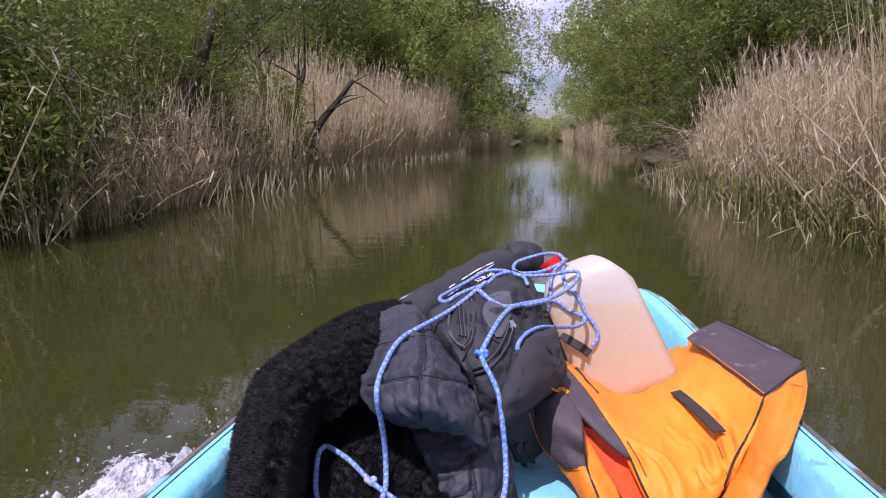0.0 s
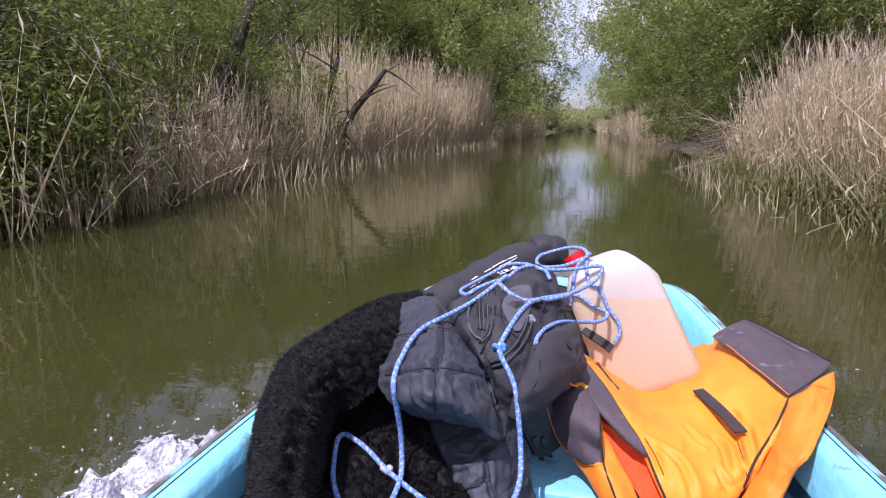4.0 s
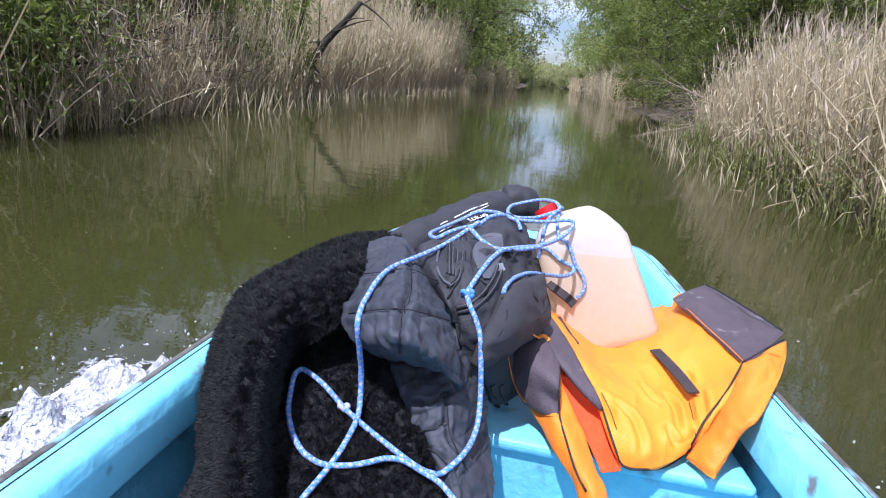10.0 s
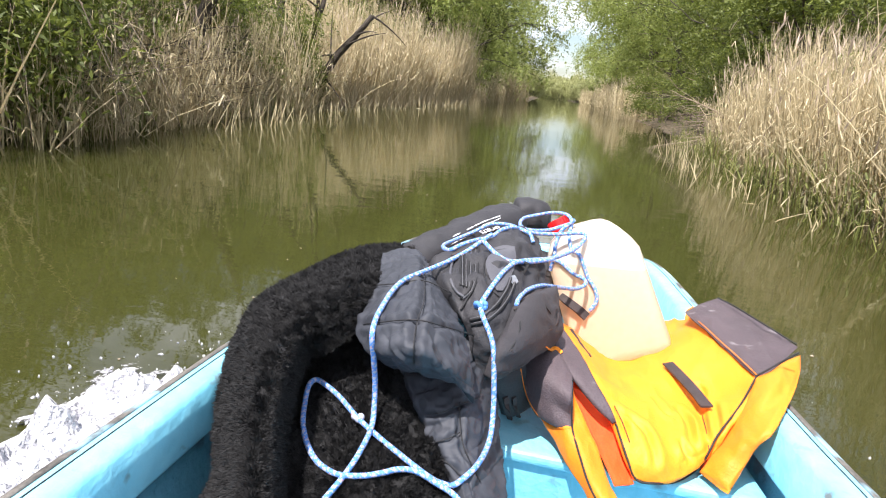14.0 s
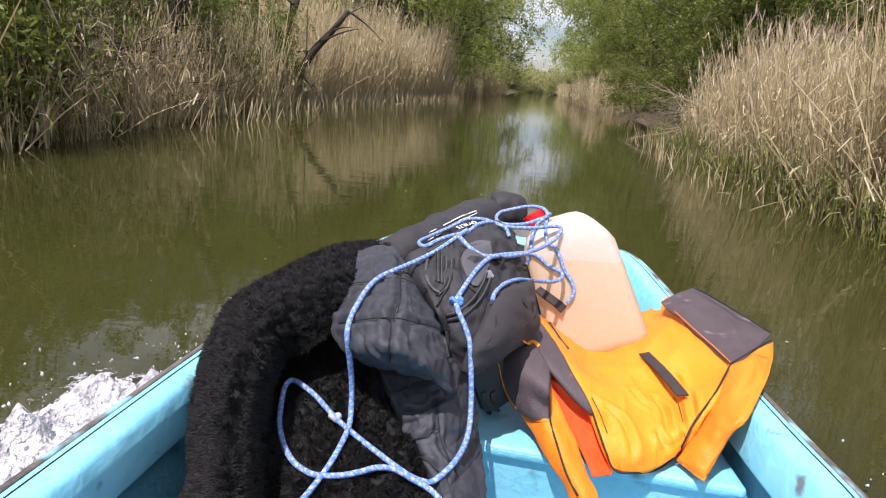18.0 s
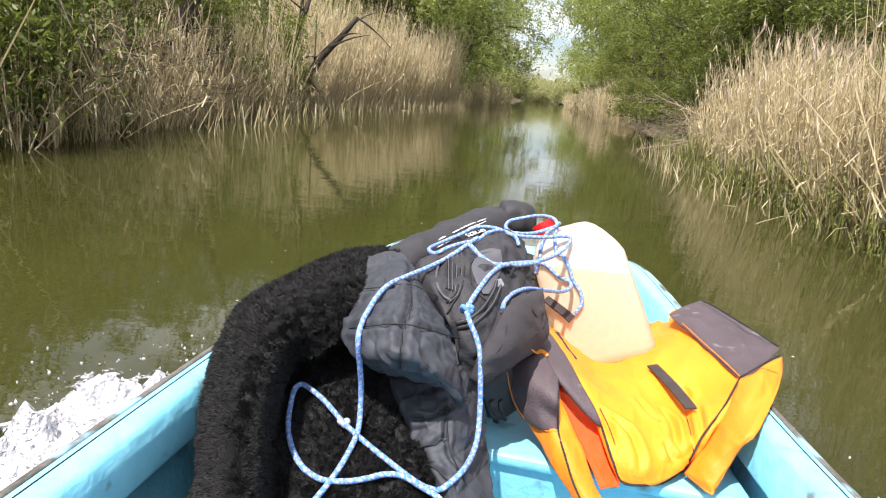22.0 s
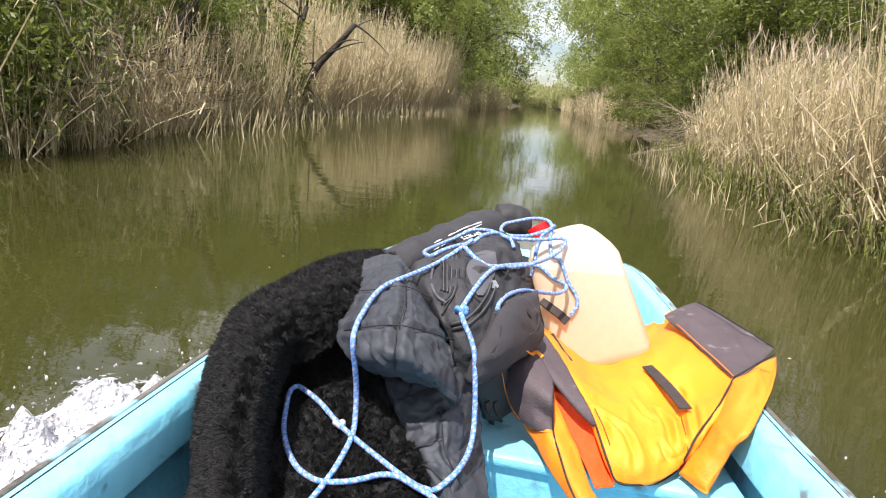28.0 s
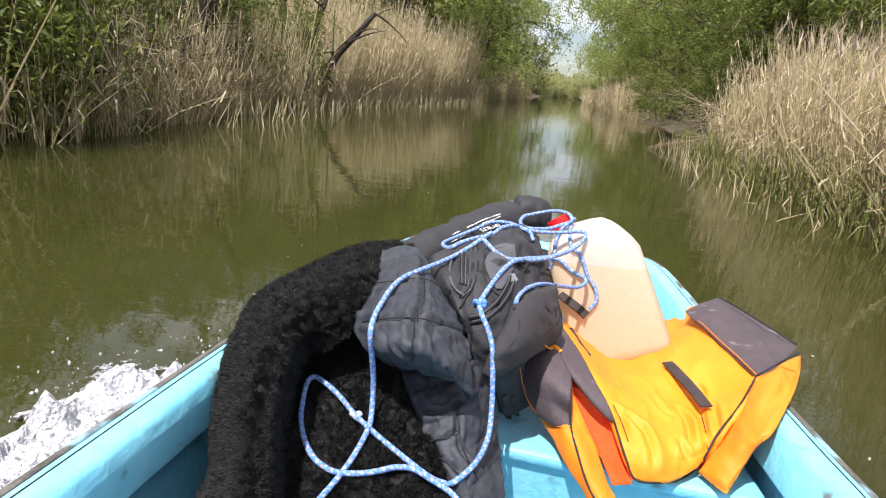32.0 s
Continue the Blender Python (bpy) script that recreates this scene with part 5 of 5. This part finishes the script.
BANK_TREE = "green willow with dark leaning stems and hanging twigs on the bank"
W1 = willow("willow_tree", BANK_TREE, 8.5, 7.0, 42000, 101, LEAF, 0.12, 3, 0.7, 0.2)
W2 = willow("willow_tree", BANK_TREE, 7.0, 7.5, 42000, 102, LEAF, 0.12, 4, 0.5, 0.16)
W3 = willow("willow_tree", "pale yellow-green willow leaning over the channel", 8.0, 7.0, 42000, 103, LEAF_PALE, 0.13, 3, 0.8)
W4 = willow("willow_shrub", "low dense willow shrub at the water's edge", 3.2, 4.0, 24000, 104, LEAF, 0.10, 5, 0.4, 0.05, 0.05)
W6 = willow("willow_shrub", "green willow shrub hanging over the water", 3.4, 4.4, 26000, 106, LEAF, 0.10, 5, 0.8, 0.05, 0.05)
W5 = willow("willow_shrub", "low silvery willow shrub at the channel's end", 3.6, 5.0, 24000, 105, LEAF_GREY, 0.16, 5, 0.3, 0.05, 0.05)
W1_AT = [(-9.6, 8.5, 0, 1.0), (-10.5, 14.5, 130, 1.1), (-13.3, 31, 40, 1.9), (-13.0, 46, 250, 2.0), (7.2, 24, 70, 1.05), (-14, 3.5, 200, 1.1), (9.5, 36, 10, 1.4), (-17, 17, 80, 1.2), (-22, 9, 30, 1.3), (-24, 24, 160, 2.0), (-20, 36, 70, 2.1), (14, 14, 40, 1.1), (15, 28, 190, 1.2), (-30, 16, 250, 1.5), (-19, 0, 100, 1.2), (17, 44, 10, 1.4), (-14.0, 62, 110, 2.2), (-15.5, 25, 15, 1.9), (-16, 40, 200, 2.1), (-18, 52, 320, 2.2)]
W2_AT = [(-8.6, 11.8, 20, 0.95), (5.6, 20.5, 180, 0.9), (6.2, 29, 300, 1.0), (-12.2, 24, 90, 1.15), (5.6, 15.6, 60, 0.85), (5.0, 17.8, 310, 0.8), (7.6, 9.8, 150, 0.85), (-15, 11, 10, 1.1), (10, 20, 220, 1.1), (9, 5.5, 20, 0.75), (-11, 4.0, 300, 0.9), (-8.0, 6.6, 120, 0.9), (-26, 3, 0, 1.3), (-17, 27, 45, 1.2), (-15, 5, 200, 1.1), (-28, 30, 0, 1.4), (12, 30, 100, 1.2)]
W3_AT = [(-10.3, 38, 0, 1.6), (5.9, 40, 90, 1.4), (-13.5, 54, 180, 2.0), (6.0, 50, 30, 1.6), (7.8, 64, 140, 1.9), (-18, 74, 60, 2.3), (10, 82, 0, 2.1), (-18.5, 94, 220, 2.5), (6.5, 108, 50, 1.7), (-18.5, 118, 20, 1.9), (8, 130, 200, 1.9), (-22, 62, 90, 1.6), (14, 62, 90, 1.6), (-24, 185, 0, 1.9), (6, 190, 100, 1.9), (-13.5, 42, 300, 1.8), (9, 58, 250, 1.9)]
W4_AT = [(-9.4, 16.5, 90, 0.8), (-7.6, 7.6, 250, 0.85), (4.9, 18.5, 200, 0.9), (3.9, 33, 30, 0.9), (-8.4, 45, 100, 1.0), (6.2, 12.5, 10, 0.9), (3.2, 56, 0, 1.0)]
W6_AT = [(-6.9, 5.6, 40, 0.95), (-6.6, 4.1, 160, 1.0), (-8.6, 15.0, 0, 0.9), (4.7, 16.6, 120, 0.9)]
W5_AT = [(-8.8, 96, 0, 1.3), (-4.5, 112, 90, 1.3), (-1.0, 106, 200, 1.2), (-9, 108, 30, 1.5), (1.2, 100, 10, 1.1), (-6, 122, 10, 1.6), (-12, 118, 60, 1.9), (-2, 124, 60, 1.5), (-7.5, 165, 0, 1.9), (-2.5, 172, 80, 1.9), (-12, 170, 30, 2.0), (3, 168, 140, 2.0)]
for tree, places in ((W1, W1_AT), (W2, W2_AT), (W3, W3_AT), (W4, W4_AT), (W6, W6_AT), (W5, W5_AT)):
    for k, (x, y, turn, size) in enumerate(places):
        ob = tree if k == 0 else copy_thing(tree, Matrix())
        ob["group"] = "willow shrubs" if tree in (W4, W5, W6) else "willows along the banks"
        if tree in (W1, W2) and x < 0 and y < 33:
            size *= 0.64                          # low scrub along this bank
        put(ob, x, y, turn, size)


# ---- dead branches, leaning trunk, stakes in the water ----
def branch_heap(name, label, x, y, toward, count, length, seed, mat=DEAD, spread=0.5, rise=0.25):
    """A fallen crown of bare forking branches that reaches out over the water."""
    rng = np.random.default_rng(seed)
    v, f = [], []

    def run(o, d, ln, r, depth):
        pts, rad = [o], [r]
        for i in range(6):
            d = d + rng.normal(0, 0.10, 3) + np.array((0, 0, -0.03))
            d /= np.linalg.norm(d)
            q = pts[-1] + d * ln / 6
            q[2] = max(q[2], -0.08)
            pts.append(q)
            rad.append(r * (1 - 0.8 * (i + 1) / 6))
        tube(v, f, pts, rad, 5 if depth == 0 else 3, False)
        if depth < 2:
            for _ in range(5 - depth):
                k = rng.integers(2, 6)
                run(pts[k].copy(), d + rng.normal(0, 0.35, 3), ln * rng.uniform(0.35, 0.6), rad[k] * 0.65, depth + 1)

    for _ in range(count):
        a = radians(toward) + rng.normal(0, spread)
        run(np.array((x + rng.normal(0, 0.3), y + rng.normal(0, 0.6), rng.uniform(0.1, 0.9))), np.array((math.cos(a), math.sin(a), rng.normal(rise, 0.2))), length * rng.uniform(0.6, 1.1), 0.022 * rng.uniform(0.6, 1.3), 0)
    tagged(link(name, v, f, mat), label, "branches", kind="stuff")


BARE = "bare grey-brown fallen branches hanging over the water"
branch_heap("fallen_branches", BARE, 5.2, 17.5, 195, 26, 3.0, 201)
branch_heap("fallen_branches", BARE, 4.2, 14.2, 205, 22, 2.2, 205, rise=0.1)
branch_heap("brushwood", "dark tangled brushwood under the willows", 4.6, 16.5, 200, 30, 2.0, 206, BARK, 1.0, 0.4)
branch_heap("fallen_branches", BARE, -7.9, 9.2, 0, 18, 2.2, 202, BARK)
branch_heap("fallen_branches", BARE, -9.0, 16.5, -20, 16, 2.4, 203)
branch_heap("fallen_branches", BARE, -7.2, 6.2, -10, 14, 2.0, 204, rise=0.5)
for k, y in enumerate((5.0, 8.0, 11.5, 13.5, 17.5)):
    branch_heap("brushwood", "dark tangled brushwood under the willows", bank(y, -1) - 1.2, y, 60 - 40 * (k % 3), 24, 1.8, 210 + k, BARK, 1.4, 0.5)


def leaning_trunk(x, y, lean, length, radius, seed):
    rng = np.random.default_rng(seed)
    tree = thing("leaning_trunk", "dark bare willow trunk leaning over the water", "tree trunk")
    v, f = [], []
    d = np.array(lean, float)
    d /= np.linalg.norm(d)
    p = [np.array((x, y, -0.2))]
    for i in range(9):
        d = d + rng.normal(0, 0.05, 3) + np.array((0, 0, 0.03))
        d /= np.linalg.norm(d)
        p.append(p[-1] + d * length / 9)
    tube(v, f, p, [radius * (1.25 if k == 0 else 1 - 0.06 * k) for k in range(10)], 12)
    link("trunk", v, f, BARK, tree)
    v, f = [], []
    for k in (4, 6, 8):
        a = d + rng.normal(0, 0.5, 3)
        q = [p[k] + a * t + np.array((0, 0, 0.1 * t * t)) for t in np.linspace(0, length * 0.35, 6)]
        tube(v, f, q, [radius * 0.4 * (1 - 0.15 * t) for t in range(6)], 7)
    link("limb", v, f, BARK, tree)


def hanging_branches(name, x, y, z, count, seed):
    """Long thin bare stems that arch out from the bank and hang down to the water."""
    rng = np.random.default_rng(seed)
    v, f = [], []
    for _ in range(count):
        o = np.array((x + rng.normal(0, 0.4), y + rng.normal(0, 0.8), z * rng.uniform(0.7, 1.1)))
        a = rng.normal(-0.3, 0.5)
        out, drop = rng.uniform(0.9, 2.1), rng.uniform(0.7, 1.02) * o[2]
        pts = [o + np.array((math.cos(a) * out * t, math.sin(a) * out * t, 0.5 * t - (drop + 0.5) * t ** 2.2)) + rng.normal(0, 0.02, 3) for t in np.linspace(0, 1, 10)]
        tube(v, f, pts, [0.013 * rng.uniform(0.7, 1.2) * (1 - 0.075 * k) for k in range(10)], 5)
        for _ in range(3):
            k = rng.integers(3, 9)
            d = rng.normal(0, 0.35, 3) + (0.3, -0.1, -0.2)
            tube(v, f, [pts[k] + d * t for t in (0, 0.5, 1.0)], [0.005, 0.004, 0.002], 3, False)
    tagged(link(name, v, f, DEAD), "long bare grey stems arching down to the water", "branches", kind="stuff")


def forked_willow(x, y, seed):
    """An old willow at the waterline: three dark stems that lean apart from one foot."""
    rng = np.random.default_rng(seed)
    tree = thing("forked_willow_trunk", "dark forked willow trunk standing at the waterline", "tree trunk")
    for lean, length, radius in (((-0.1, 0.1, 1.0), 3.6, 0.17), ((0.35, 0.0, 1.0), 3.4, 0.14), ((0.75, -0.1, 0.9), 3.6, 0.16)):
        d = np.array(lean) / np.linalg.norm(lean)
        p = [np.array((x + 0.3 * lean[0], y, -0.3))]
        for i in range(10):
            d = d + rng.normal(0, 0.06, 3) + np.array((0, 0, 0.02))
            d /= np.linalg.norm(d)
            p.append(p[-1] + d * length / 10)
        v, f = [], []
        tube(v, f, p, [radius * (1.35 if k == 0 else 1.1 if k == 1 else 1 - 0.06 * k) for k in range(11)], 12)
        stem = link("stem", v, f, BARK, tree)
        v, f = [], []
        for k in (4, 5, 6, 7, 8, 9, 10):
            a = d * 0.7 + rng.normal(0, 0.55, 3)
            q = [p[k] + a * t + np.array((0, 0, -0.12 * t * t)) for t in np.linspace(0, 1.5, 6)]
            tube(v, f, q, [radius * 0.22 * (1 - 0.16 * t) for t in range(6)], 5)
        link("twig_spray", v, f, BARK, stem)["kind"] = "stuff"


forked_willow(bank(16.0, -1) - 0.5, 16.4, 310)
hanging_branches("hanging_branches", -6.6, 5.4, 2.2, 16, 221)
hanging_branches("hanging_branches", -8.6, 10.5, 2.6, 14, 222)
leaning_trunk(4.6, 16.4, (-0.25, 0.2, 1.0), 4.2, 0.13, 305)
leaning_trunk(4.3, 18.0, (0.2, -0.1, 1.0), 4.2, 0.12, 306)
leaning_trunk(-8.2, 10.4, (0.55, 0.3, 1.0), 4.2, 0.19, 301)
leaning_trunk(-8.9, 12.8, (-0.15, 0.0, 1.0), 3.4, 0.15, 302)
leaning_trunk(-9.3, 20.2, (0.35, -0.2, 1.0), 4.0, 0.13, 303)
leaning_trunk(5.0, 14.6, (0.3, 0.3, 1.0), 4.5, 0.15, 304)
